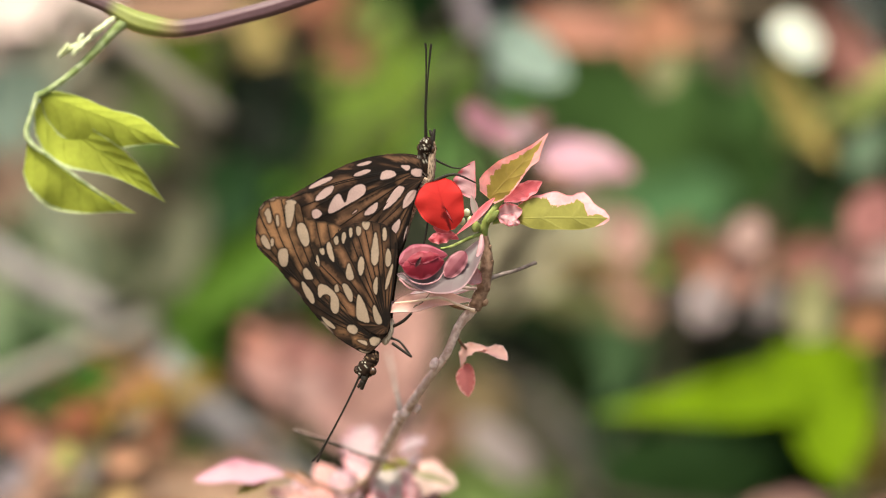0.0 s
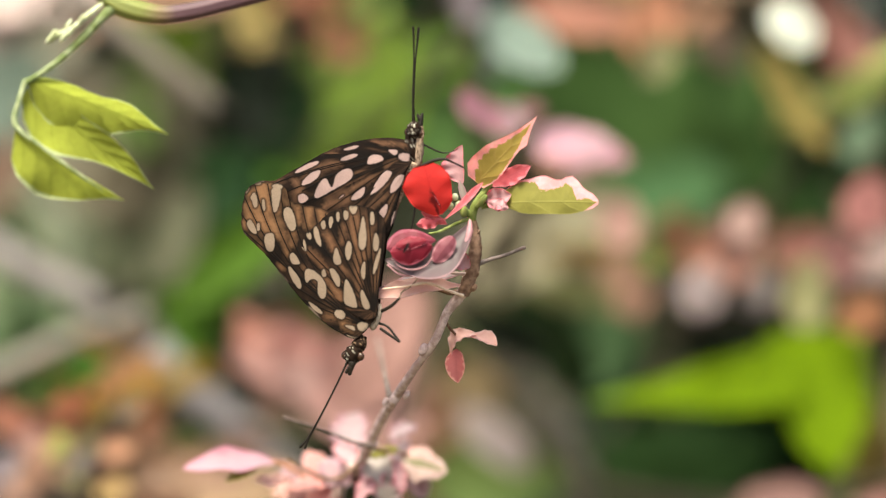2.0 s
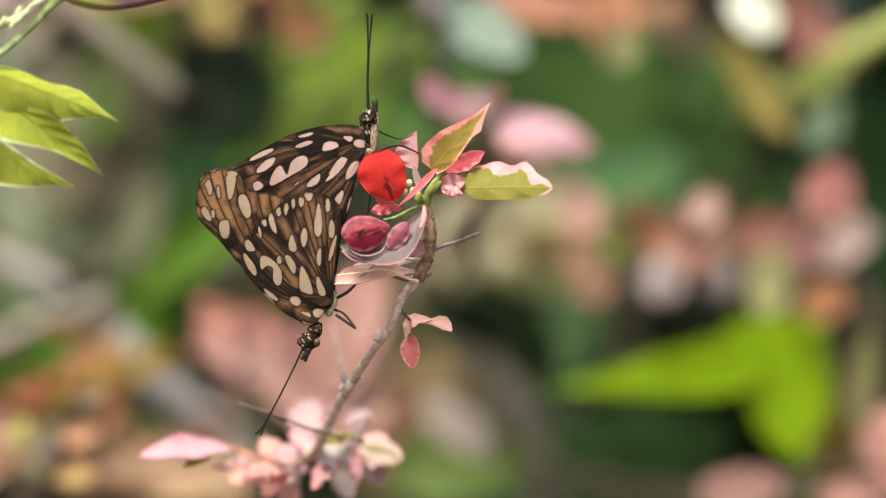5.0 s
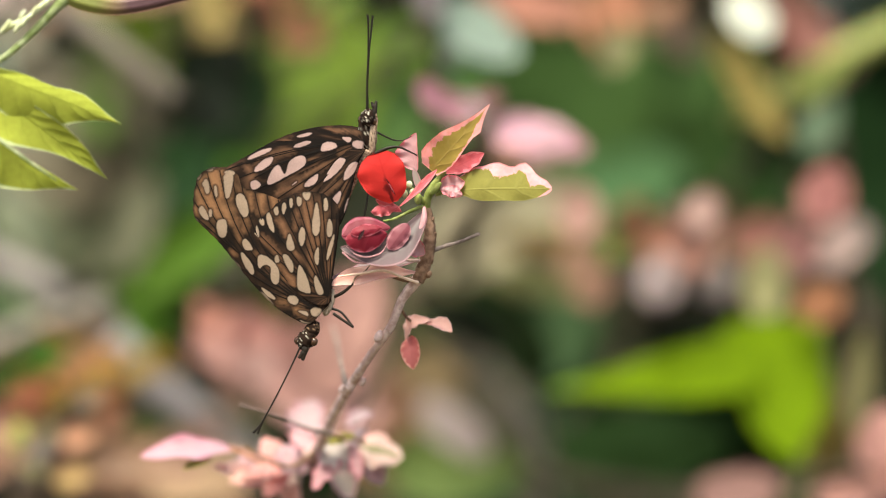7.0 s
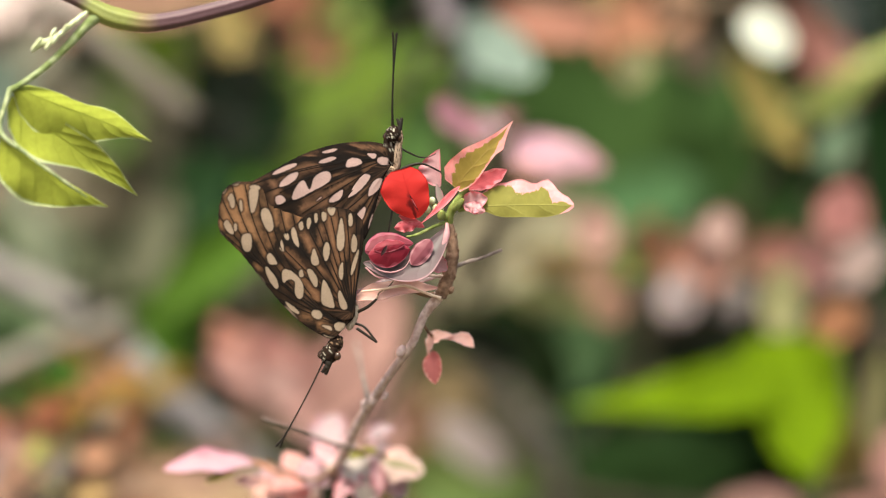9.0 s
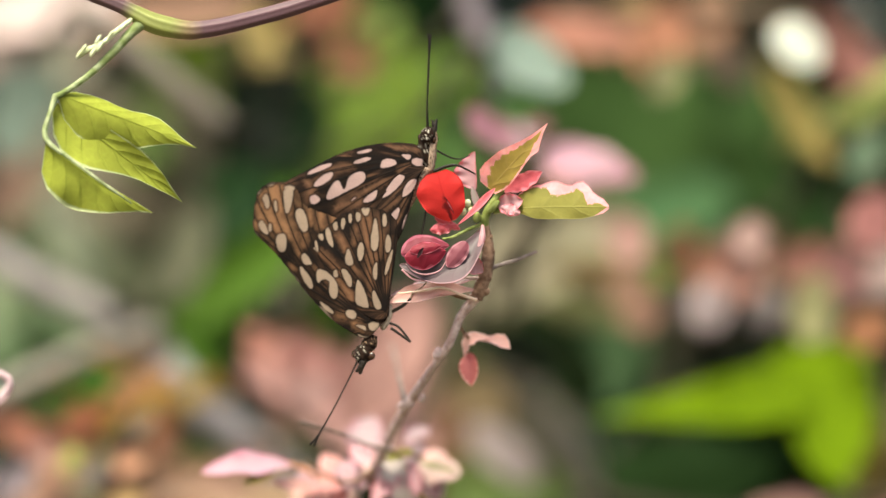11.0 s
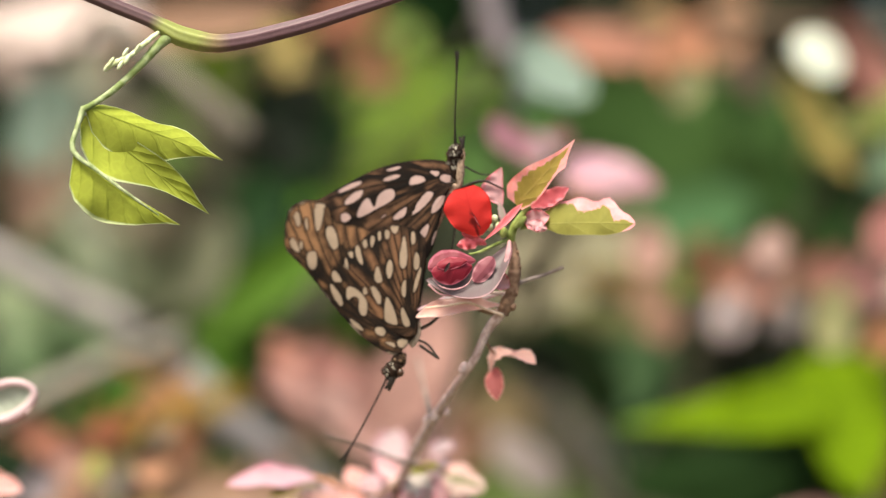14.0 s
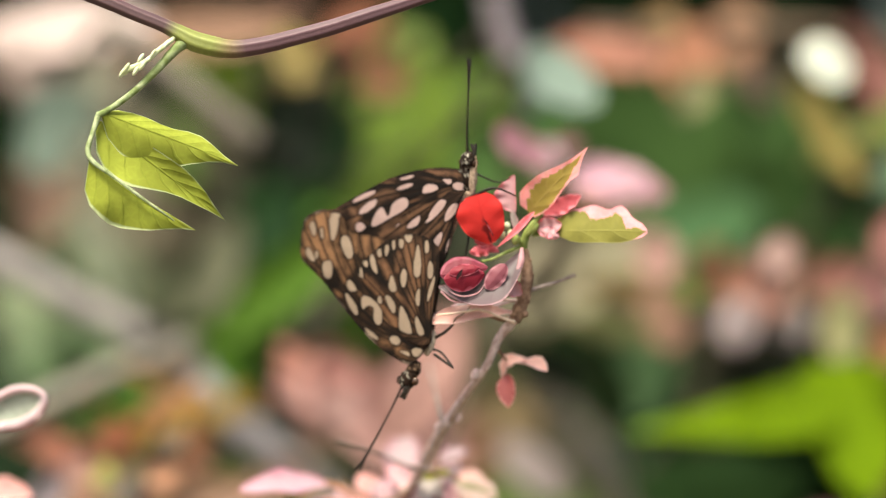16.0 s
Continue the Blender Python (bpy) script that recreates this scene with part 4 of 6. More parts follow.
    part("bract", mm_blade((0.3, -3, -5.0), (-10.4, -4.6, -6.2), 3.92, 2.47, bend=0.1, cup=-0.35, wave=0.03, waves=3, peak=0.55, nu=36, nv=22, facing=(0, -1, 0.1), seed=15, blunt=0.75), crimson, ob, "deep crimson wrinkled bract")
    part("bract", mm_blade((-0.9, -1.6, -6.2), (-9, -3, -6.8), 1.45, 2.03, bend=0.06, cup=-0.4, wave=0.05, waves=3, peak=0.55, facing=(0, -1, 0.3), seed=16, blunt=0.75), crimson, ob, "folded crimson bract")
    part("bract", mm_blade((-5.5, -2, -7.6), (-7.1, -4.8, -7.4), 0.43, 0.51, cup=0.6, peak=0.5, nu=12, nv=6, seed=18), leaf_material("maroon_fold", tone(70, 12, 24, 0.5), None, light=0.1), ob, "dark maroon folded slit")
    part("bract", mm_blade((5.8, -0.7, -4.0), (0.6, -7.1, -5), 2.47, 2.47, bend=0.08, cup=-0.3, wave=0.12, waves=3, peak=0.5, facing=(0, -1, 0.1), seed=17, blunt=0.65), leaf_material("dusty_rose_bract", tone(190, 100, 116, 0.48), tone(215, 140, 152, 0.52), 0.8, tone(170, 70, 90, 0.6), 0, 0.35, relief=0.00005), ob, "dusty rose small bract")
    # the boat-shaped leaf that cradles the bracts
    part("leaf", mm_blade((10.4, 3, 1.0), (-11.9, -6.5, 0.5), 7.54, 1.74, bend=0.08, cup=0.35, wave=0.06, waves=2, peak=0.5, nu=40, nv=22, facing=(0.05, -1, 0.45), seed=19, sway=-0.2, blunt=0.8), SILVER, ob, "silvery pink leaf cupped like a boat")
    part("leaf", mm_tube([(9.9, 3.6, -0.4), (9.7, 0.2, -1.4), (7.8, -5.1, -2.2), (3.5, -8.6, -3), (-2, -10.4, -3.4), (-7.8, -10.3, -3.2), (-11.2, -7.7, -2.4)], [0.35, 0.85, 0.5, 0.3, 0.24, 0.24, 0.24], sides=14, n=12, rough=0.15), PALE_PINK, ob, "rolled pink rim of the boat-shaped leaf")
    leaf(YOUNG, "cream and pink leaf under the bracts", (8.7, -13.2, 4.5), (-14.6, -16.3, 2), 1.6, 3.4, bend=0.08, cup=0.3, wave=0.3, waves=2, peak=0.6, facing=(0, -1, 0.5), seed=21, nu=40, nv=20, blunt=1.0)
    leaf(BLUSH, "lilac pink leaf under the bracts", (7.5, -10.4, 5.5), (-14.2, -14.3, 3.5), 2.2, 2.0, bend=0.06, cup=-0.3, wave=0.3, waves=2.5, peak=0.6, facing=(0, -1, 0.8), seed=22, nu=40, nv=18, blunt=1.0)
    part("leaf_rim", mm_tube([(-12.5, -13.9, -0.2), (-6.7, -13.3, -0.6), (-0.9, -12.5, -0.6), (4.1, -14.4, 1), (8.1, -15.8, 3)], [0.14, 0.29, 0.38, 0.35, 0.43], rough=0.3), YELLOW_RIM, ob, "cream yellow rolled leaf edge")
    part("leaf_rim", mm_tube([(-10.1, -6.2, -4.6), (-7.8, -8.3, -5.2), (-4.6, -9, -5.4), (-1.4, -8, -5.2), (0.3, -5.7, -4.6)], [0.09, 0.2, 0.22, 0.17, 0.09], rough=0.15), PALE_PINK, ob, "pale rim of the crimson bract")
    leaf(PALE_PINK, "pale leaf against the stem", (9.9, -8.6, 2), (4.5, -5.4, -1), 2.03, 2.61, cup=0.3, wave=0.2, peak=0.5, seed=25)
    # small salmon pair lower down
    leaf(YOUNG, "small peach young leaf", (4.9, -31.4, 20), (11.6, -25.8, 18), 2.3, 2.1, bend=0.25, cup=0.5, wave=0.15, peak=0.5, seed=27, facing=(-0.2, -1, 1.0), blunt=0.8, sway=-0.12)
    leaf(YOUNG, "small peach young leaf", (9.4, -26.6, 19), (16.8, -28.8, 16), 1.7, 1.9, bend=0.1, cup=0.5, wave=0.08, peak=0.72, sway=-0.05, seed=28, facing=(0, -1, 1.0), blunt=0.6, shape=((0.5, 0.7, 0.9, 1.2, 1.6, 1.9, 2.1, 2.1, 1.9, 1.4, 0.3), (0.5, 0.8, 1.1, 1.4, 1.8, 2.1, 2.2, 2.2, 2.0, 1.5, 0.3)))
    leaf(DROOP, "small drooping salmon leaf", (6.3, -29.8, 20), (6.6, -38.6, 18), 2.5, 2.8, bend=0.08, cup=0.35, wave=0.1, waves=1.5, peak=0.48, seed=29, facing=(-0.3, -1, 0.4), blunt=0.9)
    part("twig", mm_tube([(3.2, -21.6, 8), (4.5, -24.2, 14), (6.4, -26.4, 20)], [0.43, 0.36, 0.36], rough=0.1), BARK_RED, stem)
    # whorl at the foot of the stem
    leaf(LONG_PINK, "long pinkish white leaf", (-42.8, -61.8, 70), (-67.5, -62.9, 62), 3.96, 5.21, bend=0.06, cup=0.25, wave=0.14, waves=2, peak=0.5, sway=-0.03, nu=40, nv=20, facing=(-0.15, -0.8, 0.9), seed=31)
    leaf(OLIVE, "olive leaf folded under the long one", (-47.7, -63.2, 66), (-56.1, -66.4, 62), 1.86, 1.66, cup=0.3, wave=0.2, peak=0.5, facing=(-0.15, -0.8, 0.9), seed=32)
    leaf(SALMON, "salmon leaf with a pointed tip", (-29.7, -68.6, 74), (-34.8, -59.3, 82), 3.55, 3.97, bend=0.08, cup=0.35, wave=0.25, peak=0.42, facing=(-0.15, -0.8, 0.9), seed=33)
    leaf(PEACH, "pink upright leaf", (-27.5, -68.7, 70), (-28.2, -60.7, 76), 3.33, 3.54, bend=0.06, cup=0.4, wave=0.3, peak=0.45, facing=(-0.15, -0.8, 0.9), seed=34)
    leaf(SALMON, "salmon leaf lying flat", (-27.8, -67.3, 72), (-39.5, -68.3, 68), 2.93, 2.71, cup=0.3, wave=0.25, peak=0.5, facing=(-0.15, -0.8, 0.9), seed=35)
    leaf(YOUNG, "peach leaf", (-34.7, -68.9, 74), (-48.5, -66.5, 70), 2.71, 2.93, cup=0.25, wave=0.2, peak=0.5, facing=(-0.15, -0.8, 0.9), seed=36)
    leaf(BLUSH, "white and pink upright leaf", (-21.9, -60.2, 84), (-21.3, -49.4, 104), 6.33, 4.01, bend=0.05, cup=0.25, wave=0.25, waves=3, peak=0.4, facing=(-0.15, -0.8, 0.9), seed=37)
    leaf(PALE_PINK, "small pale pink leaf", (-20.2, -62.8, 76), (-27.4, -57.8, 80), 2.73, 3.15, cup=0.3, wave=0.25, peak=0.5, facing=(-0.15, -0.8, 0.9), seed=38)
    leaf(BLUSH, "small lilac pink leaf", (-11.9, -56.6, 82), (-5.0, -52.6, 90), 2.94, 3.16, bend=0.06, cup=0.3, wave=0.3, peak=0.55, facing=(-0.15, -0.8, 0.9), seed=39)
    leaf(OLIVE, "olive and yellow leaf", (-17.8, -59.9, 62), (-9.2, -57.5, 60), 1.86, 2.28, cup=0.2, wave=0.2, peak=0.55, facing=(-0.15, -0.8, 0.9), seed=40)
    leaf(CREAM, "cream leaf", (-16.6, -60.3, 68), (-12.0, -68.2, 62), 4.58, 5.41, bend=0.08, cup=0.3, wave=0.35, waves=2, peak=0.45, facing=(-0.15, -0.8, 0.9), seed=41)
    leaf(CREAM_GREEN, "broad cream leaf with a green margin", (-8.4, -61.2, 74), (3.9, -64.5, 70), 4.19, 5.44, bend=0.05, cup=-0.2, wave=0.22, waves=2, peak=0.5, facing=(-0.15, -0.8, 0.9), seed=42)
    leaf(YOUNG, "peach leaf behind the cream one", (-7.5, -59.4, 82), (0.9, -63.1, 80), 3.38, 2.52, cup=0.2, wave=0.2, peak=0.5, facing=(-0.15, -0.8, 0.9), seed=43)
    leaf(PALE_PINK, "pale pink leaf hanging from the whorl", (-9.5, -60.6, 62), (-8.1, -69.9, 60), 1.86, 2.07, cup=0.3, wave=0.3, peak=0.5, facing=(-0.15, -0.8, 0.9), seed=44)
    leaf(PALE_PINK, "pale pink leaf hanging from the whorl", (-12.3, -62.3, 66), (-20.8, -72.5, 62), 3.12, 3.32, bend=0.06, cup=0.3, wave=0.3, peak=0.45, facing=(-0.15, -0.8, 0.9), seed=45)
    leaf(OLIVE, "small dark olive leaf", (-13.9, -65.0, 70), (-20.7, -68.0, 68), 1.26, 1.46, cup=0.3, wave=0.2, peak=0.5, facing=(-0.15, -0.8, 0.9), seed=46)
    leaf(CREAM, "cream leaf hanging low", (-14.6, -66.8, 74), (-10.5, -75.8, 74), 3.77, 3.77, cup=0.3, wave=0.3, peak=0.5, facing=(-0.15, -0.8, 0.9), seed=47)
    leaf(SALMON, "salmon leaf hanging low", (-27.0, -68.7, 76), (-34.8, -75.3, 76), 3.35, 3.77, cup=0.3, wave=0.3, peak=0.5, facing=(-0.15, -0.8, 0.9), seed=48)
    leaf(PEACH, "pink leaf between the stalks", (-34.8, -67.8, 76), (-41.7, -63.9, 78), 2.61, 2.98, cup=0.3, wave=0.3, peak=0.5, facing=(-0.15, -0.8, 0.9), seed=61)
    leaf(YOUNG, "peach leaf lying low", (-33.3, -70.9, 80), (-44.1, -70.7, 78), 3.36, 3.36, cup=0.25, wave=0.3, peak=0.5, facing=(-0.15, -0.8, 0.9), seed=62)
    leaf(PEACH, "pink leaf with a wavy edge", (-22.3, -68.0, 74), (-30.6, -65.7, 72), 3.35, 3.35, bend=0.06, cup=0.35, wave=0.3, peak=0.5, facing=(-0.15, -0.8, 0.9), seed=63)
    leaf(PALE_PINK, "pale pink leaf behind the stem", (-22.5, -67.2, 82), (-23.8, -59.1, 88), 3.37, 3.37, bend=0.06, cup=0.3, wave=0.3, peak=0.45, facing=(-0.15, -0.8, 0.9), seed=64)
    leaf(BLUSH, "lilac leaf behind the stem", (-13.1, -64.0, 86), (-6.6, -56.5, 92), 3.01, 3.38, cup=0.3, wave=0.3, peak=0.5, facing=(-0.15, -0.8, 0.9), seed=65)
    leaf(CREAM, "cream leaf beside the stem", (-18.6, -63.2, 72), (-14.6, -57.5, 74), 2.23, 2.60, cup=0.3, wave=0.3, peak=0.5, facing=(-0.15, -0.8, 0.9), seed=66)
    leaf(PEACH, "pink leaf hanging under the cream one", (-5.3, -65.0, 76), (-2.2, -72.0, 74), 2.98, 3.35, cup=0.3, wave=0.3, peak=0.5, facing=(-0.15, -0.8, 0.9), seed=67)
    leaf(YOUNG, "peach leaf hanging low", (-25.5, -71.4, 78), (-28.6, -79.1, 78), 3.36, 3.36, cup=0.3, wave=0.3, peak=0.5, facing=(-0.15, -0.8, 0.9), seed=68)
    part("leaf_stalk", mm_tube([(-43.8, -61.0, 70), (-40.8, -62.2, 72), (-37.4, -64.2, 72), (-32.8, -67.1, 74)], [0.5, 0.8, 0.75, 0.6], rough=0.2), SALMON_STALK, ob, "salmon leaf stalk")
    part("twig", mm_tube([(-18.3, -60.8, 64), (-26.7, -66.3, 66), (-34.2, -63.7, 66), (-39.4, -60.5, 66)], [0.72, 0.58, 0.51, 0.43], rough=0.2), BARK_RED, stem)
    part("twig", mm_tube([(-16.5, -57, 56), (-11.9, -58.4, 60), (-6.7, -59.3, 64)], [0.58, 0.51, 0.43], rough=0.2), BARK_RED, stem)
    return ob


def vine():
    ob = thing("vine", (-0.42, FOCUS - 0.02, 0.0), "purple-brown climbing vine with a drooping lime-green leaf", "vine")
    purple, green, rusty, wine = tone(112, 78, 82, 0.5), tone(160, 160, 84, 0.54), tone(158, 130, 92, 0.52), tone(122, 84, 92, 0.5)
    runner = part("runner", tube([Vector((-0.42, FOCUS - 0.02, -0.02)), Vector((-0.41, FOCUS - 0.02, 0.5)), Vector((-0.36, FOCUS - 0.01, 0.95)), Vector((-0.27, FOCUS, 1.11)), at(-186.2, 97.3, 0), at(-136.9, 81.3, -1), at(-107.9, 71.2, -2), at(-94.8, 65.8, -2), at(-86.7, 62.5, -2), at(-82.9, 60.5, -2), at(-78.9, 58.4, -2), at(-74.2, 57.1, -2), at(-69.6, 56.4, -2), at(-65.2, 56.7, -2), at(-59.7, 57.7, -2), at(-52.8, 59.5, -1), at(-44.1, 61.9, 0), at(-35.4, 64.7, 0), at(-20.9, 69.7, 4), at(2.3, 78.4, 12), at(45.8, 98.7, 40), Vector((0.16, FOCUS + 0.12, 1.16))],
                                 [v * MM for v in (2.6, 2.4, 2.2, 2, 1.89, 1.89, 1.89, 1.81, 1.81, 2.17, 2.61, 2.61, 2.39, 2.25, 2.17, 2.1, 2.03, 1.96, 1.74, 1.7, 1.5, 1.2)], sides=42, n=10, rough=0.04, ridges=7,
                                 tints=[purple] * 8 + [purple, green, green, green, rusty, wine] + [wine] * 8), VINE_SKIN, ob, "purple-brown runner with a swollen green joint")
    part("petiole", mm_tube([(-79.6, 59.4, -2), (-83.8, 56.1, -3), (-88.2, 51.2, -4), (-94.8, 44.8, -5), (-101.2, 40.2, -6), (-103.8, 38.9, -6)], [1.7, 1.35, 1.08, 0.88, 0.78, 1.0], sides=14, n=12, rough=0.1), PETIOLE, ob)
    bud = part("bud_spike", mm_tube([(-84, 59.3, -3), (-87.3, 56.4, -5), (-90.5, 53.5, -6), (-95.1, 51.2, -6), (-98, 48.9, -6)], [0.58, 0.72, 0.65, 0.72, 0.36], rough=0.4), BUDS, ob, "cream spike of tiny buds")
    for x, z, l in [(-91.9, 52.1, 1.74), (-93.7, 50.6, 1.59), (-96.3, 51.2, 1.59), (-92.5, 53.8, 1.45), (-97.4, 50, 1.3), (-89.3, 55, 1.3)]:
        part("bud", egg(at(x, z, -6.5), (-0.5, 0, -0.8), l * MM, l * MM * 0.35, x, 0.1, rings=12, sides=12), BUDS, bud)
    part("petiole", mm_tube([(-103.5, 39, -6), (-105, 34.2, -7), (-106.1, 29.9, -8), (-104.7, 26.8, -9), (-99.2, 22.8, -9.5), (-91.9, 17.3, -9), (-83.8, 11.5, -6)], [0.87, 0.65, 0.72, 0.65, 0.51, 0.43, 0.22], n=12, rough=0.08), PETIOLE, ob)
    part("leaflet", mm_blade((-102.6, 39.6, -6), (-67.6, 26, 0), 1, 1, bend=0.03, cup=-0.55, wave=0.1, waves=2.3, nu=70, nv=34, facing=(0.1, -1, 0.3), seed=3,
                             shape=((0.43, 2.9, 3.6, 3.5, 3.1, 3.3, 4.3, 4.3, 2.9, 1.2, 0.07), (0.6, 5.2, 7.6, 8.7, 8.9, 8.2, 6.2, 3.9, 1.9, 0.6, 0.07))), VINE_LEAF, ob)
    part("leaflet", mm_blade((-103.4, 37.3, -4), (-71.4, 12, 2), 1, 1, bend=0.05, cup=0.3, wave=0.1, waves=2.6, nu=70, nv=34, facing=(-0.1, -1, 0.1), seed=6,
                             shape=((0.29, 2.17, 2.9, 3.19, 3.62, 3.92, 4.06, 3.62, 2.75, 1.3, 0.07), (2.03, 6.9, 8.9, 9.2, 8.0, 5.8, 3.7, 2.3, 1.5, 0.7, 0.07))), VINE_LEAF, ob)
    part("leaflet", mm_blade((-105.6, 27.3, -8), (-78.6, 9.1, -3), 1, 1, bend=0.04, cup=-0.3, wave=0.1, waves=2.4, sway=0.045, nu=70, nv=34, facing=(0.15, -1, 0.2), seed=9,
                             shape=((0.22, 0.7, 0.9, 0.9, 0.9, 0.9, 0.8, 0.7, 0.6, 0.4, 0.07), (0.43, 6.6, 9.2, 9.9, 9.8, 8.8, 7.3, 5.6, 3.3, 1.4, 0.07))), VINE_LEAF, ob)
    return ob


def ring_leaf():
    """A rolled leaf on a neighbouring twig."""
    ob = thing("snowbush", (-0.2, FOCUS + 0.05, 0.0), "rolled pink-rimmed leaf on a thin snowbush twig", "shrub")
    part("stem", tube([Vector((-0.2, FOCUS + 0.05, -0.02)), Vector((-0.2, FOCUS + 0.04, 0.5)), Vector((-0.19, FOCUS + 0.03, 0.85)), at(-162, -70, 46), at(-150, -46, 42), at(-135, -41, 40)], [v * MM for v in (3.5, 3, 2.2, 1.6, 1.1, 0.8)], rough=0.2), BARK, ob)
    part("leaf", mm_blade((-136.5, -41.6, 39.5), (-121.4, -37.4, 37.5), 4.6, 5.4, bend=-0.05, cup=0.25, wave=0.1, waves=2, peak=0.6, nu=30, nv=20, seed=2, blunt=0.4), leaf_material("grey_green_leaf", tone(205, 205, 188, 0.7), tone(240, 205, 205, 0.8), 0.75, None, 5, 0.35, jag=0.2, teeth=0.0), ob)
    part("leaf_rim", mm_tube([(-137.2, -39.6, 39), (-130.5, -35.2, 38), (-124.6, -34.6, 37), (-121.2, -36.8, 37), (-122.6, -40.6, 37.5), (-127.4, -43.9, 38), (-134.5, -45.6, 39)], [0.8, 1.0, 0.9, 0.9, 1.2, 1.35, 1.0], sides=14, rough=0.15), leaf_material("pinkish_white_rim", tone(250, 214, 220, 0.76), None, light=0.4, vary=0.3, grain=900), ob, "rolled pinkish white leaf rim")
    part("leaf", mm_blade((-148.7, -61.4, 82), (-128.4, -65.4, 76), 3.4, 4.6, cup=0.3, wave=0.2, peak=0.6, seed=5, facing=(0, -1, 0.6)), SALMON, ob, "peach leaf below the rolled one")
    return ob


sprig, climber, neighbour = shrub_sprig(), vine(), ring_leaf()


# ---- shrubs behind ----
def shrub(label, foot, branches, leaves, extra=3):
    """A shrub: a trunk from the ground, limbs, and leaves on thin twigs. branches: rows of points, a radius; leaves: centre, length, width, slant, colour, and a mark where no small leaves stand round it."""
    ob = thing("background_shrub", foot, label, "shrub", "shrubs behind the insects")
    joints = []
    for pts, r, c in branches:
        part("branch", tube([Vector(p) for p in pts], [r * (1.1 - 0.25 * i / len(pts)) for i in range(len(pts))], sides=10, n=7, rough=0.12, seed=r * 900), shade(*c, "bark"), ob)
        joints += [Vector(p) for p in pts]
    joints = joints or [Vector(foot) + Vector((0, 0.06, 0.9))]
    rng = random.Random(len(leaves) * 7 + len(branches))
    for i, (x, y, z, long, wide, slant, colour, *bare) in enumerate(leaves):
        a = radians(slant)
        d = Vector((math.cos(a), rng.uniform(-0.25, 0.25), math.sin(a))) * (long / 2)
        c = Vector((x, y, z))
        face = Vector((rng.uniform(-0.3, 0.3), -1, rng.uniform(-0.1, 0.5)))
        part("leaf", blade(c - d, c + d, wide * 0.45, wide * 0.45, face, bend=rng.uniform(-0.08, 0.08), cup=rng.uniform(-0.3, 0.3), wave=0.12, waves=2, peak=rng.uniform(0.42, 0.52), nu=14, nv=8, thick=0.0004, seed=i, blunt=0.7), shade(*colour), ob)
        for k in range(extra if max(colour) < 240 and not bare else 0):
            q = c + Vector((rng.uniform(-0.45, 0.45) * long, rng.uniform(0.0, 0.08), rng.uniform(-0.45, 0.45) * long))
            e = Vector((rng.gauss(0, 1), rng.uniform(-0.3, 0.3), rng.gauss(0, 1))).normalized() * (long * rng.uniform(0.18, 0.3))
            mood = rng.choice((0.72, 0.86, 1.0, 1.1))
            tinted = tuple(min(250, int(v * mood / 8) * 8) for v in colour)
            part("leaf", blade(q - e, q + e, wide * 0.25, wide * 0.25, face, cup=0.2, nu=8, nv=4, thick=0.0004, seed=i + k), shade(*tinted), ob)
        near = min(joints, key=lambda q: (q - (c - d)).length)
        mid = (near + c - d) / 2 + Vector((0, 0.05, -0.01))
        part("twig", tube([near, mid, c - d], [0.0016, 0.0012, 0.0009], sides=6, n=4), shade(120, 105, 90, "bark"), ob)
    return ob


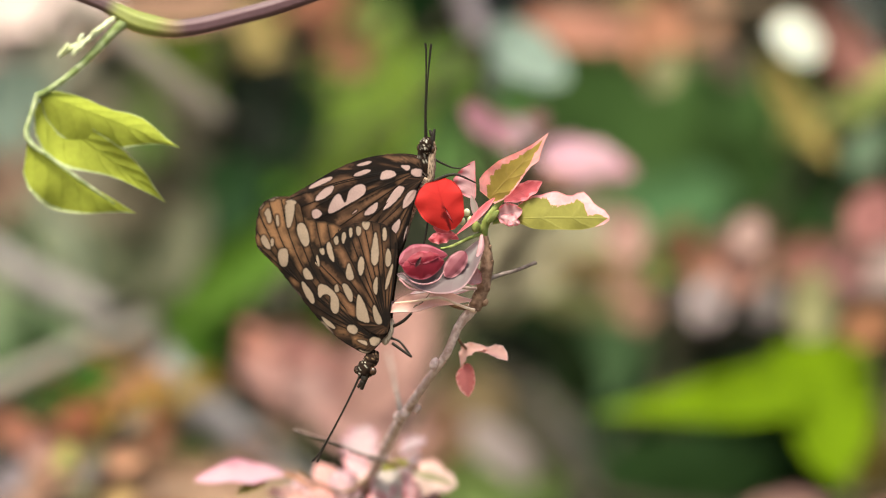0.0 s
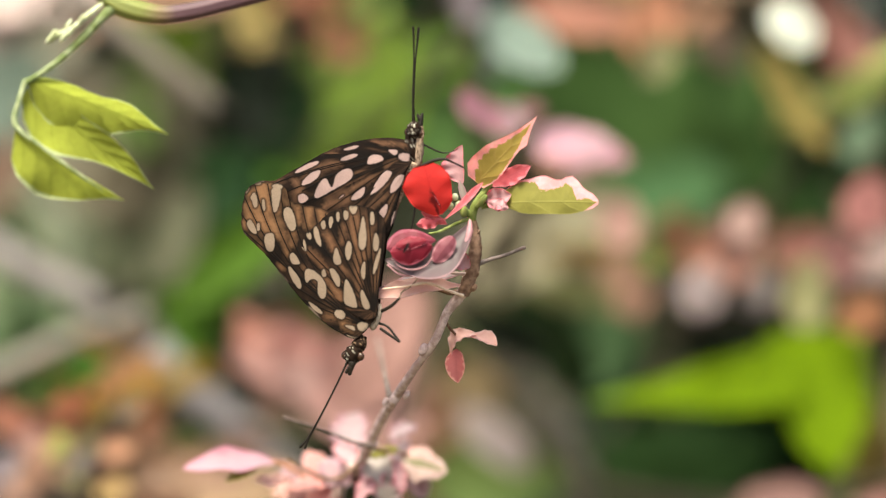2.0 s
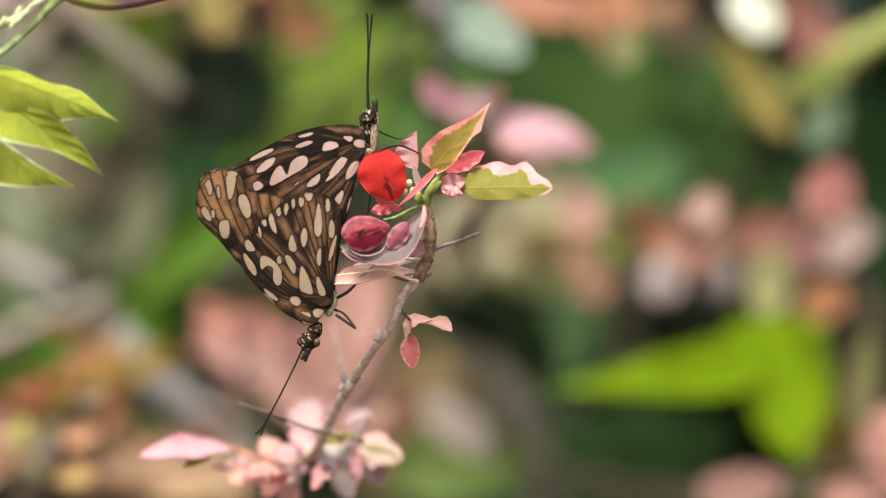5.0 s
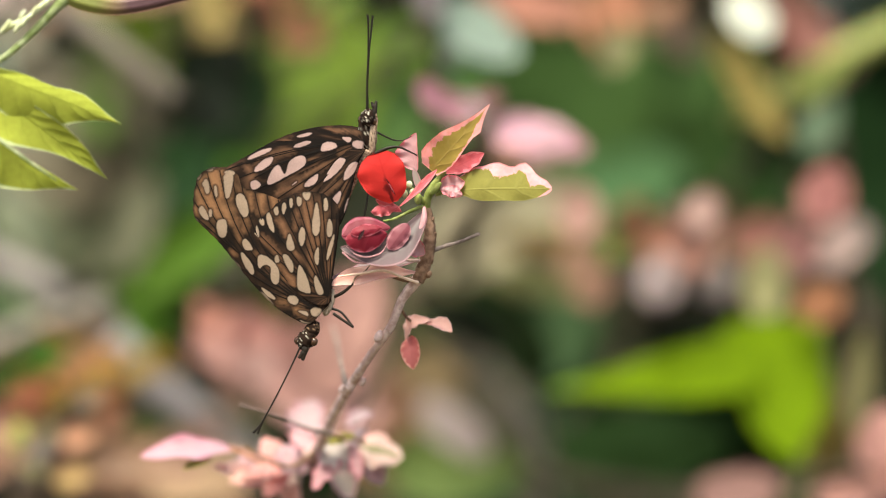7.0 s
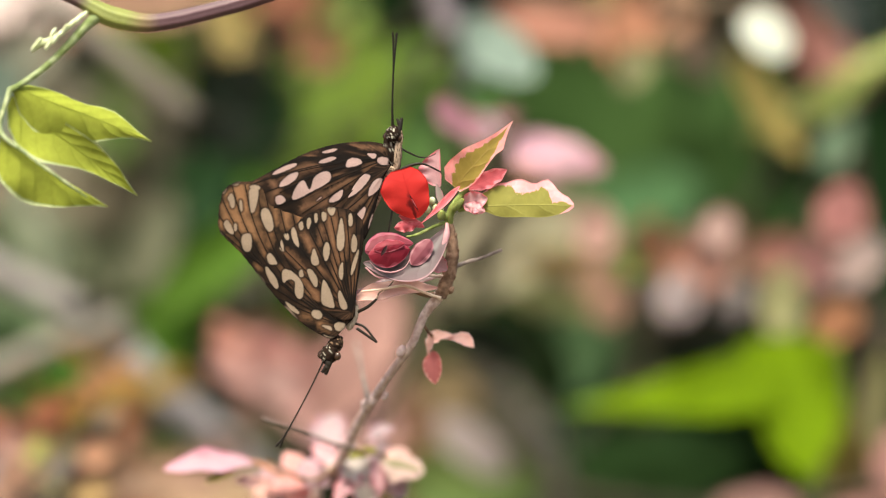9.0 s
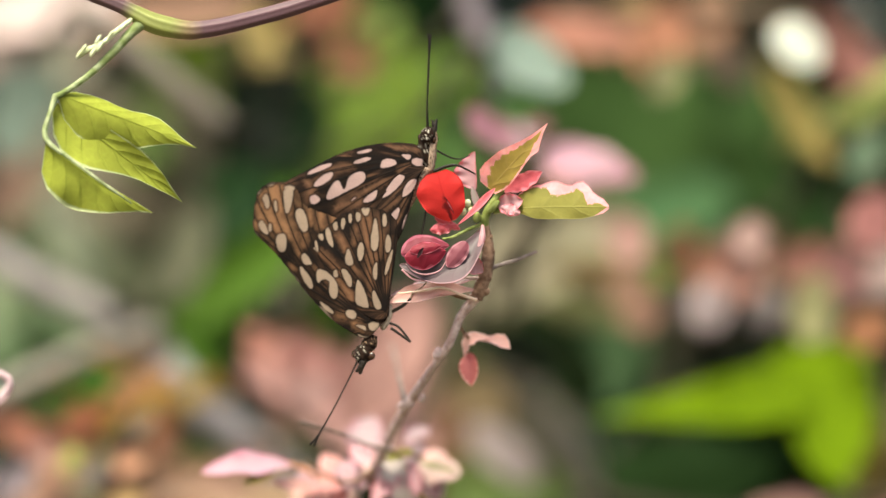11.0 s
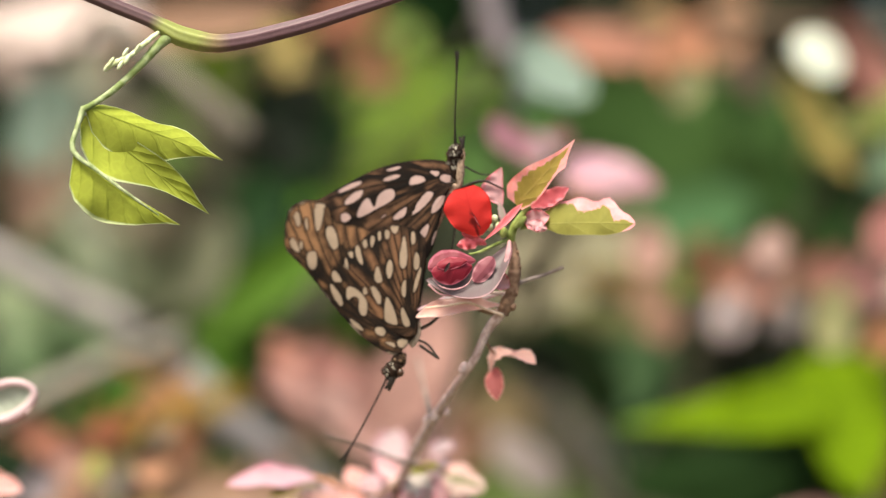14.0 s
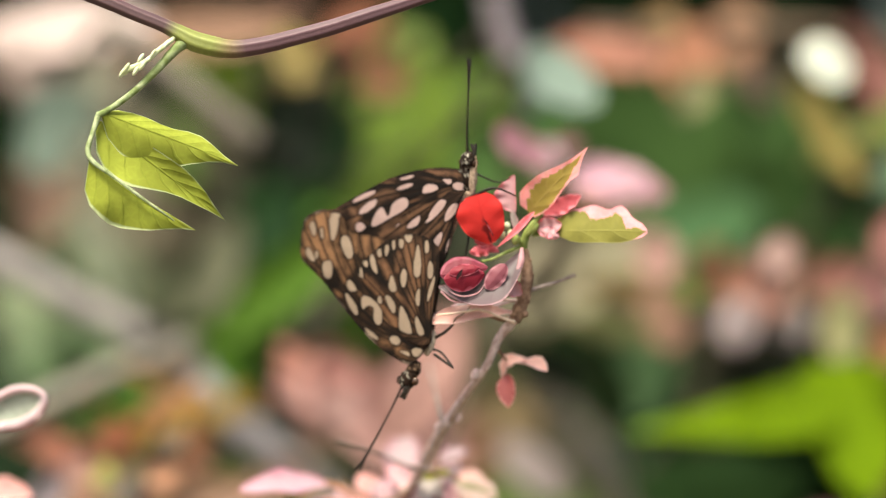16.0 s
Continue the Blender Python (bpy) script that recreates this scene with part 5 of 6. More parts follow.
shrub("grey-branched shrub with pale pink and mint leaves", (-0.15, 1.7, 0.0),
      [([(-0.16, 1.72, -0.02), (-0.14, 1.68, 0.5), (-0.1, 1.6, 0.9), (-0.097, 1.6, 0.953), (-0.101, 1.6, 0.983), (-0.093, 1.6, 1.024), (-0.104, 1.6, 1.058)], 0.0051, (112, 98, 82)),
       ([(-0.129, 1.45, 1.086), (-0.11, 1.45, 1.071), (-0.094, 1.45, 1.059), (-0.076, 1.45, 1.044)], 0.0042, (164, 148, 136)),
       ([(-0.182, 1.5, 1.008), (-0.162, 1.5, 0.998), (-0.142, 1.5, 0.987), (-0.119, 1.5, 0.976)], 0.0056, (205, 188, 186)),
       ([(-0.182, 1.5, 0.94), (-0.158, 1.5, 0.951), (-0.132, 1.5, 0.963), (-0.103, 1.5, 0.974)], 0.0036, (210, 195, 182)),
       ([(-0.103, 1.5, 0.96), (-0.083, 1.5, 0.941), (-0.067, 1.5, 0.928), (-0.045, 1.5, 0.91)], 0.0072, (214, 200, 206)),
       ([(-0.148, 1.55, 1.023), (-0.138, 1.55, 0.998), (-0.129, 1.55, 0.967)], 0.005, (210, 210, 175))],
      [(-0.148, 1.5, 1.086, 0.0664, 0.0241, 5, (244, 214, 208)), (-0.16, 1.5, 1.074, 0.0322, 0.0181, -10, (222, 190, 180)), (-0.159, 1.55, 1.054, 0.0436, 0.0229, 80, (170, 185, 170)),
       (-0.045, 1.5, 1.084, 0.0342, 0.0221, 40, (195, 128, 102)), (-0.064, 1.43, 1.073, 0.023, 0.013, -70, (204, 176, 114)), (-0.163, 1.55, 1.025, 0.0312, 0.0229, 70, (190, 150, 130)),
       (-0.147, 1.6, 1.071, 0.03, 0.0193, 20, (165, 155, 135)), (-0.125, 1.7, 1.023, 0.0456, 0.0342, 60, (132, 118, 98)), (-0.117, 1.7, 1.055, 0.0456, 0.0274, 70, (105, 125, 60)),
       (-0.097, 1.5, 1.087, 0.0603, 0.0181, 4, (182, 138, 116)), (-0.097, 1.6, 1.07, 0.0386, 0.0236, 70, (122, 142, 50)), (-0.149, 1.72, 1.037, 0.0692, 0.0461, 50, (165, 152, 130)), (-0.17, 1.75, 0.991, 0.0704, 0.0516, 20, (172, 182, 142)), (-0.121, 1.6, 0.994, 0.0257, 0.0129, 65, (42, 62, 28)), (-0.1, 1.58, 0.998, 0.0466, 0.0212, 65, (172, 168, 138)), (-0.165, 1.7, 0.966, 0.0547, 0.0342, 10, (160, 178, 135)), (-0.153, 1.52, 1.001, 0.0204, 0.0112, -30, (60, 82, 42)), (-0.115, 1.6, 0.957, 0.0343, 0.0215, 20, (180, 165, 160))])
shrub("shrub with salmon and orange leaves", (-0.1, 1.62, 0.0),
      [([(-0.1, 1.62, -0.02), (-0.09, 1.58, 0.5), (-0.132, 1.55, 0.892), (-0.117, 1.52, 0.927)], 0.006, (140, 120, 105))],
      [(-0.152, 1.5, 0.941, 0.0402, 0.0171, -10, (184, 122, 100)), (-0.115, 1.45, 0.943, 0.0447, 0.0165, 12, (168, 124, 92)), (-0.134, 1.4, 0.923, 0.0282, 0.0141, 35, (200, 150, 128)), (-0.125, 1.43, 0.918, 0.0249, 0.0115, -20, (188, 150, 140)),
       (-0.096, 1.4, 0.921, 0.03, 0.015, 25, (208, 160, 132)), (-0.079, 1.43, 0.922, 0.0288, 0.0144, -15, (192, 150, 132)), (-0.102, 1.5, 0.945, 0.0322, 0.0111, 25, (165, 128, 52)), (-0.148, 1.45, 0.92, 0.0292, 0.0175, 60, (175, 155, 165)),
       (-0.151, 1.6, 0.957, 0.0472, 0.0236, 25, (95, 130, 70)), (-0.155, 1.6, 0.947, 0.0472, 0.015, 15, (55, 90, 30)), (-0.073, 1.5, 0.916, 0.0322, 0.0181, -10, (185, 135, 115)), (-0.121, 1.5, 0.928, 0.0322, 0.0141, 80, (160, 140, 80)),
       (-0.14, 1.42, 0.937, 0.0247, 0.0114, -20, (192, 124, 104)), (-0.121, 1.42, 0.939, 0.0209, 0.0114, 40, (196, 120, 92))])
shrub("low tangle of rusty, olive and lilac leaves", (-0.12, 1.5, 0.0),
      [([(-0.12, 1.52, -0.02), (-0.11, 1.5, 0.5), (-0.134, 1.5, 0.892), (-0.124, 1.48, 0.917)], 0.004, (140, 120, 110))],
      [(-0.104, 1.42, 0.942, 0.0209, 0.0105, 30, (200, 128, 90)), (-0.134, 1.48, 0.948, 0.0337, 0.0099, 20, (70, 100, 32)), (-0.11, 1.42, 0.934, 0.0286, 0.0095, 45, (178, 165, 160)), (-0.089, 1.46, 0.93, 0.0215, 0.0098, 10, (88, 112, 48)),
       (-0.098, 1.42, 0.928, 0.0228, 0.0133, 60, (212, 162, 132)), (-0.121, 1.42, 0.922, 0.0247, 0.0114, 70, (190, 180, 130)), (-0.141, 1.45, 0.926, 0.0233, 0.0117, 50, (170, 150, 165)), (-0.09, 1.48, 0.951, 0.0238, 0.0089, 35, (176, 142, 66)), (-0.107, 1.44, 0.917, 0.027, 0.0135, -20, (205, 150, 128)), (-0.152, 1.5, 0.95, 0.0201, 0.0121, 0, (182, 128, 100)), (-0.126, 1.44, 0.953, 0.0386, 0.0093, 20, (68, 112, 22)), (-0.107, 1.44, 0.952, 0.029, 0.0116, 28, (196, 140, 84))])
shrub("small-leaved undershrub in rust, gold, lilac and green", (-0.11, 1.42, 0.0),
      [([(-0.11, 1.44, -0.02), (-0.11, 1.42, 0.5), (-0.124, 1.39, 0.88), (-0.116, 1.385, 0.915), (-0.105, 1.38, 0.945)], 0.0018, (130, 108, 96))],
      [(-0.1374, 1.4, 0.9499, 0.0131, 0.0064, 25, (48, 74, 24), 1), (-0.1271, 1.4, 0.9522, 0.0131, 0.0056, 30, (74, 120, 40), 1), (-0.1189, 1.35, 0.9467, 0.0108, 0.0072, 30, (200, 124, 92), 1), (-0.1089, 1.36, 0.9445, 0.0109, 0.0062, 40, (166, 134, 48), 1), (-0.1046, 1.4, 0.9567, 0.0168, 0.0075, 20, (178, 128, 98), 1), (-0.0962, 1.36, 0.9514, 0.0109, 0.0054, 30, (150, 124, 52), 1), (-0.0899, 1.34, 0.9381, 0.0107, 0.0061, 20, (168, 118, 96), 1), (-0.0798, 1.36, 0.9361, 0.0127, 0.0054, -15, (78, 92, 40), 1), (-0.1204, 1.34, 0.934, 0.0107, 0.0061, 70, (204, 196, 116), 1), (-0.1306, 1.35, 0.9353, 0.0108, 0.0079, 50, (222, 170, 160), 1), (-0.1364, 1.35, 0.9268, 0.0108, 0.0061, 60, (204, 184, 192), 1), (-0.1132, 1.34, 0.9292, 0.0107, 0.0054, 40, (196, 176, 176), 1), (-0.1018, 1.35, 0.933, 0.0126, 0.0083, 10, (236, 174, 142), 1), (-0.1028, 1.34, 0.9202, 0.0125, 0.0072, 20, (238, 194, 134), 1), (-0.0865, 1.35, 0.924, 0.0162, 0.0090, 10, (230, 184, 158), 1), (-0.0973, 1.35, 0.9452, 0.0108, 0.0054, 40, (176, 150, 128), 1), (-0.1339, 1.35, 0.9178, 0.0108, 0.0054, 10, (220, 172, 156), 1)], 0)
shrub("leafy shrub with dusty salmon and fresh green leaves", (-0.06, 1.6, 0.0),
      [([(-0.06, 1.62, -0.02), (-0.06, 1.6, 0.5), (-0.038, 1.55, 0.892), (-0.046, 1.53, 0.935), (-0.066, 1.56, 0.967)], 0.005, (120, 105, 90))],
      [(-0.055, 1.45, 0.961, 0.0330, 0.0227, 10, (206, 152, 146)), (-0.062, 1.42, 0.968, 0.0150, 0.0100, 25, (196, 132, 118)), (-0.046, 1.42, 0.953, 0.0171, 0.0127, -30, (214, 166, 160)), (-0.038, 1.45, 0.955, 0.0408, 0.0253, -25, (208, 138, 130)), (-0.026, 1.45, 0.942, 0.0467, 0.0272, -20, (206, 156, 150)), (-0.009, 1.5, 0.93, 0.0402, 0.0241, 40, (180, 132, 110)), (-0.018, 1.45, 0.961, 0.0467, 0.0292, 60, (198, 148, 140)),
       (-0.069, 1.5, 0.996, 0.0664, 0.0241, 40, (114, 150, 50)), (-0.083, 1.5, 0.974, 0.0402, 0.0221, 60, (106, 146, 46)), (-0.022, 1.6, 1.05, 0.065, 0.034, 80, (146, 172, 62)), (-0.033, 1.57, 1.041, 0.0442, 0.0253, 70, (144, 168, 70)), (-0.032, 1.58, 1.06, 0.036, 0.022, 70, (146, 168, 70)), (-0.071, 1.45, 0.914, 0.0467, 0.0214, 10, (214, 176, 146)),
       (-0.003, 1.65, 1.069, 0.0708, 0.0221, 15, (124, 152, 66)), (0.0222, 1.52, 0.914, 0.054, 0.033, 5, (172, 194, 116), 1), (-0.035, 1.6, 1.082, 0.0343, 0.0193, 70, (150, 165, 90)), (-0.081, 1.7, 1.075, 0.0342, 0.016, -60, (62, 76, 30)), (-0.008, 1.62, 1.002, 0.0565, 0.0478, 60, (132, 134, 106)), (0.004, 1.64, 1.033, 0.0572, 0.0396, 30, (114, 148, 82)), (0.088, 1.66, 1.016, 0.0579, 0.0334, 20, (112, 152, 100)), (-0.06, 1.53, 0.928, 0.0451, 0.0226, 25, (158, 150, 118))])
shrub("pale pink snowbush sprig out of focus", (-0.02, 1.34, 0.0),
      [([(-0.02, 1.35, -0.02), (-0.02, 1.35, 0.5), (-0.02, 1.34, 0.85), (-0.016, 1.3, 0.923), (-0.001, 1.3, 0.964), (0.013, 1.3, 0.991), (0.026, 1.32, 1.011), (0.029, 1.31, 1.027)], 0.0011, (130, 112, 92))],
      [(0.011, 1.33, 1.041, 0.0125, 0.0087, 120, (212, 146, 166)), (0.017, 1.34, 1.038, 0.0180, 0.0104, 148, (206, 146, 162)), (0.023, 1.36, 1.037, 0.0113, 0.0109, 100, (226, 200, 204)), (0.028, 1.36, 1.040, 0.0128, 0.0081, 20, (196, 140, 146)), (0.039, 1.35, 1.031, 0.0163, 0.0121, 20, (232, 178, 196)), (0.047, 1.36, 1.030, 0.0201, 0.0126, -6, (240, 188, 204)), (0.055, 1.38, 1.028, 0.0167, 0.0090, -22, (214, 154, 172)), (0.034, 1.36, 1.025, 0.0146, 0.0089, -25, (206, 148, 132)), (0.046, 1.38, 1.025, 0.0167, 0.0082, 8, (220, 164, 176)), (0.024, 1.45, 0.998, 0.0389, 0.0292, 70, (186, 170, 142)), (0.04, 1.55, 1.002, 0.0582, 0.0395, 30, (190, 176, 146)), (0.024, 1.57, 0.976, 0.0547, 0.0316, 10, (136, 132, 94)), (0.048, 1.57, 0.983, 0.0463, 0.0274, -10, (152, 148, 98))], 0)
shrub("snowbush with salmon, pink and cream leaves", (0.18, 1.62, 0.0),
      [([(0.18, 1.62, -0.02), (0.17, 1.6, 0.5), (0.174, 1.55, 0.921), (0.167, 1.55, 0.975), (0.159, 1.53, 1.025), (0.152, 1.52, 1.078)], 0.004, (130, 110, 95)),
       ([(0.167, 1.55, 0.979), (0.136, 1.52, 0.984), (0.104, 1.5, 0.986), (0.068, 1.5, 0.988), (0.043, 1.5, 0.99)], 0.0028, (120, 95, 80)),
       ([(0.154, 1.52, 1.082), (0.114, 1.5, 1.087), (0.074, 1.5, 1.085), (0.039, 1.5, 1.087)], 0.003, (140, 115, 95))],
      [(0.046, 1.45, 1.076, 0.0408, 0.0165, -8, (216, 148, 128), 1), (0.075, 1.47, 1.075, 0.0276, 0.0207, 70, (206, 142, 114), 1), (0.075, 1.42, 1.06, 0.0152, 0.0126, 80, (208, 198, 148)), (0.1175, 1.4, 1.0695, 0.0205, 0.0185, -42, (255, 250, 236)), (0.139, 1.5, 1.067, 0.0181, 0.0121, -50, (112, 58, 48)),
       (0.141, 1.48, 1.074, 0.036, 0.013, -55, (190, 128, 118), 1), (0.105, 1.55, 1.072, 0.024, 0.016, -60, (135, 112, 98)), (0.092, 1.5, 1.084, 0.0261, 0.0221, 45, (220, 165, 135)), (0.152, 1.5, 1.063, 0.0302, 0.0201, -40, (172, 122, 116)), (0.064, 1.5, 1.085, 0.0241, 0.0161, 50, (214, 170, 122))])
shrub("snowbush with dusty pink leaf clusters", (0.2, 1.58, 0.0),
      [([(0.2, 1.58, -0.02), (0.19, 1.56, 0.5), (0.164, 1.52, 0.906), (0.14, 1.5, 0.968), (0.108, 1.48, 0.984)], 0.0035, (110, 88, 75))],
      [(0.062, 1.42, 1.005, 0.0181, 0.0162, 80, (218, 168, 158)), (0.065, 1.47, 0.988, 0.0177, 0.0158, 20, (205, 158, 132)), (0.068, 1.45, 0.98, 0.0175, 0.0146, 60, (200, 152, 132)), (0.089, 1.42, 0.982, 0.0185, 0.0165, 70, (186, 164, 166)), (0.101, 1.4, 1.001, 0.0245, 0.0185, 78, (214, 158, 148)), (0.100, 1.38, 1.005, 0.0130, 0.0123, 70, (226, 184, 176)),
       (0.093, 1.47, 0.996, 0.0197, 0.0158, 40, (198, 138, 116)), (0.1, 1.45, 0.99, 0.0194, 0.0156, 10, (212, 148, 132)), (0.111, 1.46, 0.981, 0.0157, 0.0137, 30, (172, 156, 156)), (0.127, 1.48, 0.997, 0.0218, 0.0159, 30, (178, 118, 108)), (0.136, 1.44, 0.994, 0.0212, 0.0174, 65, (210, 146, 144)), (0.126, 1.44, 0.981, 0.0261, 0.0164, 85, (208, 198, 146)),
       (0.143, 1.42, 0.974, 0.0175, 0.0155, 20, (210, 144, 108)), (0.144, 1.41, 1.011, 0.0205, 0.0195, 60, (244, 164, 160), 1), (0.158, 1.46, 0.996, 0.0157, 0.0144, 40, (178, 156, 154)), (0.074, 1.44, 0.991, 0.0097, 0.0073, 60, (116, 144, 62)), (0.151, 1.44, 0.994, 0.0193, 0.0154, 60, (196, 165, 160)), (0.081, 1.52, 0.992, 0.0346, 0.0143, 5, (128, 140, 52)), (0.056, 1.52, 0.994, 0.0387, 0.0102, -3, (168, 136, 76)), (0.083, 1.5, 1.001, 0.0201, 0.0141, 70, (172, 122, 88))], 1)
shrub("shrub with pinkish leaves low down beside green ones", (0.1, 1.66, 0.0),
      [([(0.1, 1.68, -0.02), (0.1, 1.66, 0.5), (0.055, 1.6, 0.889), (0.042, 1.56, 0.927), (0.029, 1.55, 0.954), (0.02, 1.55, 0.967)], 0.0059, (190, 174, 160)),
       ([(0.020, 1.5, 0.961), (0.029, 1.5, 0.948), (0.039, 1.5, 0.932), (0.053, 1.5, 0.912)], 0.0044, (128, 118, 104))],
      [(0.1135, 1.4, 0.912, 0.029, 0.019, 8, (172, 128, 122)), (0.1572, 1.37, 0.9315, 0.0220, 0.0163, 60, (228, 166, 158), 1), (0.1506, 1.38, 0.9125, 0.0240, 0.0136, 10, (226, 164, 154), 1), (0.1648, 1.38, 0.9186, 0.0204, 0.0165, 100, (220, 156, 146), 1), (0.148, 1.40, 0.908, 0.0215, 0.0130, -20, (200, 150, 138)), (0.021, 1.5, 0.929, 0.0322, 0.0181, -40, (205, 182, 180)), (0.065, 1.65, 0.963, 0.0509, 0.0332, 70, (102, 130, 88)), (0.154, 1.5, 0.928, 0.0362, 0.0201, 80, (150, 128, 70)), (0.003, 1.6, 0.927, 0.0644, 0.0472, 60, (165, 138, 104)), (0.043, 1.62, 0.922, 0.0565, 0.0326, -60, (140, 132, 112))], 0)
# the near-black leaves carry the shade of gaps in the foliage as colour
shrub("tall shrub with pale, tan and olive leaves and dark blades painted as shaded gaps", (0.1, 1.85, 0.0),
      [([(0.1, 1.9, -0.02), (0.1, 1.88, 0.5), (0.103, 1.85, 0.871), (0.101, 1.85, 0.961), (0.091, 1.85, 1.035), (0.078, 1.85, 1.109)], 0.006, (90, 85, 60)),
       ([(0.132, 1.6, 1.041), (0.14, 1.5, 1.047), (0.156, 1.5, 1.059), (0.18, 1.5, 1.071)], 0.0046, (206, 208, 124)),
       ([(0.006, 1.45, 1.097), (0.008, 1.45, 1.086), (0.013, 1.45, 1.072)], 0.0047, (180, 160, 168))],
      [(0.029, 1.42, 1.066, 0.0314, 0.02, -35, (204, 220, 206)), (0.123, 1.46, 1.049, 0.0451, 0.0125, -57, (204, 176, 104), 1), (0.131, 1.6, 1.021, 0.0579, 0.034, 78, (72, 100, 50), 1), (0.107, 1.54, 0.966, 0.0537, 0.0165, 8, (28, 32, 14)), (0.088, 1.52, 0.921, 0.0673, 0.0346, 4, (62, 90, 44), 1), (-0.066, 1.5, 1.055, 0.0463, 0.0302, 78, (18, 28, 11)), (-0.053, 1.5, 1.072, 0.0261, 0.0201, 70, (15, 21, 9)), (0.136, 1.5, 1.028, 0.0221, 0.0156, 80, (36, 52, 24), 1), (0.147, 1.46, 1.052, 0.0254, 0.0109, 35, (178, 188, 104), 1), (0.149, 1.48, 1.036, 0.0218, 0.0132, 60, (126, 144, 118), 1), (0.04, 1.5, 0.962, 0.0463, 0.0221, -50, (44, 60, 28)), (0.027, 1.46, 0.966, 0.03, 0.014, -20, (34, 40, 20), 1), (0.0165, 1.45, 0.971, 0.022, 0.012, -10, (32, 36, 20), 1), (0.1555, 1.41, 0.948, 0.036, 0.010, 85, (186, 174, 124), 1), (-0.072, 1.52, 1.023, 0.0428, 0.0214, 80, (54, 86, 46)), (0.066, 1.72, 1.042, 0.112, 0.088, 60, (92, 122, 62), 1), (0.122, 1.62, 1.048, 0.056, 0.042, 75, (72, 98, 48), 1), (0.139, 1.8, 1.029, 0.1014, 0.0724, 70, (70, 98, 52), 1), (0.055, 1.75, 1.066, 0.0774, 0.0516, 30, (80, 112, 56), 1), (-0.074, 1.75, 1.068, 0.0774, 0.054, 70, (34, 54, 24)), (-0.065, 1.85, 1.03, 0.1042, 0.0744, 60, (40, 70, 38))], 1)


def lime_leaf():
    """A broad three-lobed lime leaf close behind the shrub."""
    ob = thing("lime_leaf_plant", (0.13, 1.47, 0.0), "lime-green plant with one broad lobed leaf", "plant")
    part("stem", tube([Vector((0.13, 1.48, -0.02)), Vector((0.13, 1.48, 0.5)), Vector((0.13, 1.46, 0.85)), Vector((0.141, 1.46, 0.917)), Vector((0.131, 1.445, 0.952))], [0.004, 0.0035, 0.003, 0.002, 0.0015], rough=0.1), SHOOT, ob)
    lime = leaf_material("lime_leaf", tone(160, 192, 26, 0.49), None, rough=0.8, gloss=0.1, ribs=0, light=0.35, grain=160, vary=0.45, relief=0.00003, strong=0.05)
    part("lobe", blade((0.1225, 1.425, 0.9545), (0.0520, 1.45, 0.9430), 0.001, 0.001, (0.05, -1, 0.25), wave=0.03, nu=26, nv=12, thick=0.0004, seed=1, shape=((8.0, 10.2, 10.4, 9.8, 8.8, 7.4, 5.8, 4.2, 2.7, 1.3, 0.2), (8.0, 10.0, 10.2, 9.6, 8.6, 7.2, 5.6, 4.0, 2.6, 1.3, 0.2))), lime, ob)
    part("lobe", blade((0.1285, 1.434, 0.9695), (0.1345, 1.426, 0.9205), 0.001, 0.001, (0.05, -1, 0.25), wave=0.05, nu=26, nv=14, thick=0.0004, seed=2, shape=((13, 15.4, 16.2, 16.6, 16.4, 15.6, 14.2, 12.0, 9.2, 5.6, 0.6), (17, 19.4, 19.8, 19.2, 17.6, 15.6, 14.2, 12.8, 10.6, 6.6, 0.6))), lime, ob)
    return ob


lime_leaf()


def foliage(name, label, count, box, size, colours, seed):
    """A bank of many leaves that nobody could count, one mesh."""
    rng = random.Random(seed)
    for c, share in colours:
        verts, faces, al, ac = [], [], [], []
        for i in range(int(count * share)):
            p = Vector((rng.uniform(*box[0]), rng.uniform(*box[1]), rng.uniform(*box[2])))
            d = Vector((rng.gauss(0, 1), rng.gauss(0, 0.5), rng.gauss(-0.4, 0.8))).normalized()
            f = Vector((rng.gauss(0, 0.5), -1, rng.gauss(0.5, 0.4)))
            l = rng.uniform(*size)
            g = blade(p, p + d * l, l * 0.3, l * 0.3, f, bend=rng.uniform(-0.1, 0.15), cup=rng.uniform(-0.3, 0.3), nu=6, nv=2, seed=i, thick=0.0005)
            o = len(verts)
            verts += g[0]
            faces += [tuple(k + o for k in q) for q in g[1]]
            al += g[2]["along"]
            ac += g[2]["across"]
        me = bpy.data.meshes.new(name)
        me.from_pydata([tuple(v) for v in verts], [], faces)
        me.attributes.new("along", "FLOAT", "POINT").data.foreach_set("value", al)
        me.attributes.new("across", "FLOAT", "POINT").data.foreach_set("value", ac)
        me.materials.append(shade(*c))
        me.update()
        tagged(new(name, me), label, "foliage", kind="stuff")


# nothing shades these banks: their leaf colours are darkened to stand for deep shade
foliage("hedge_foliage", "dark green hedge leaves, shade put into their colour", 2600, ((-1.3, 1.3), (2.0, 2.8), (0.0, 2.4)), (0.1, 0.2), [((26, 46, 17), 0.5), ((38, 66, 29), 0.5)], 3)
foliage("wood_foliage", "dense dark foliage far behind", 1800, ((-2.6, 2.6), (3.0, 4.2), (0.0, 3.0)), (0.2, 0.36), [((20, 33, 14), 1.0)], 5)


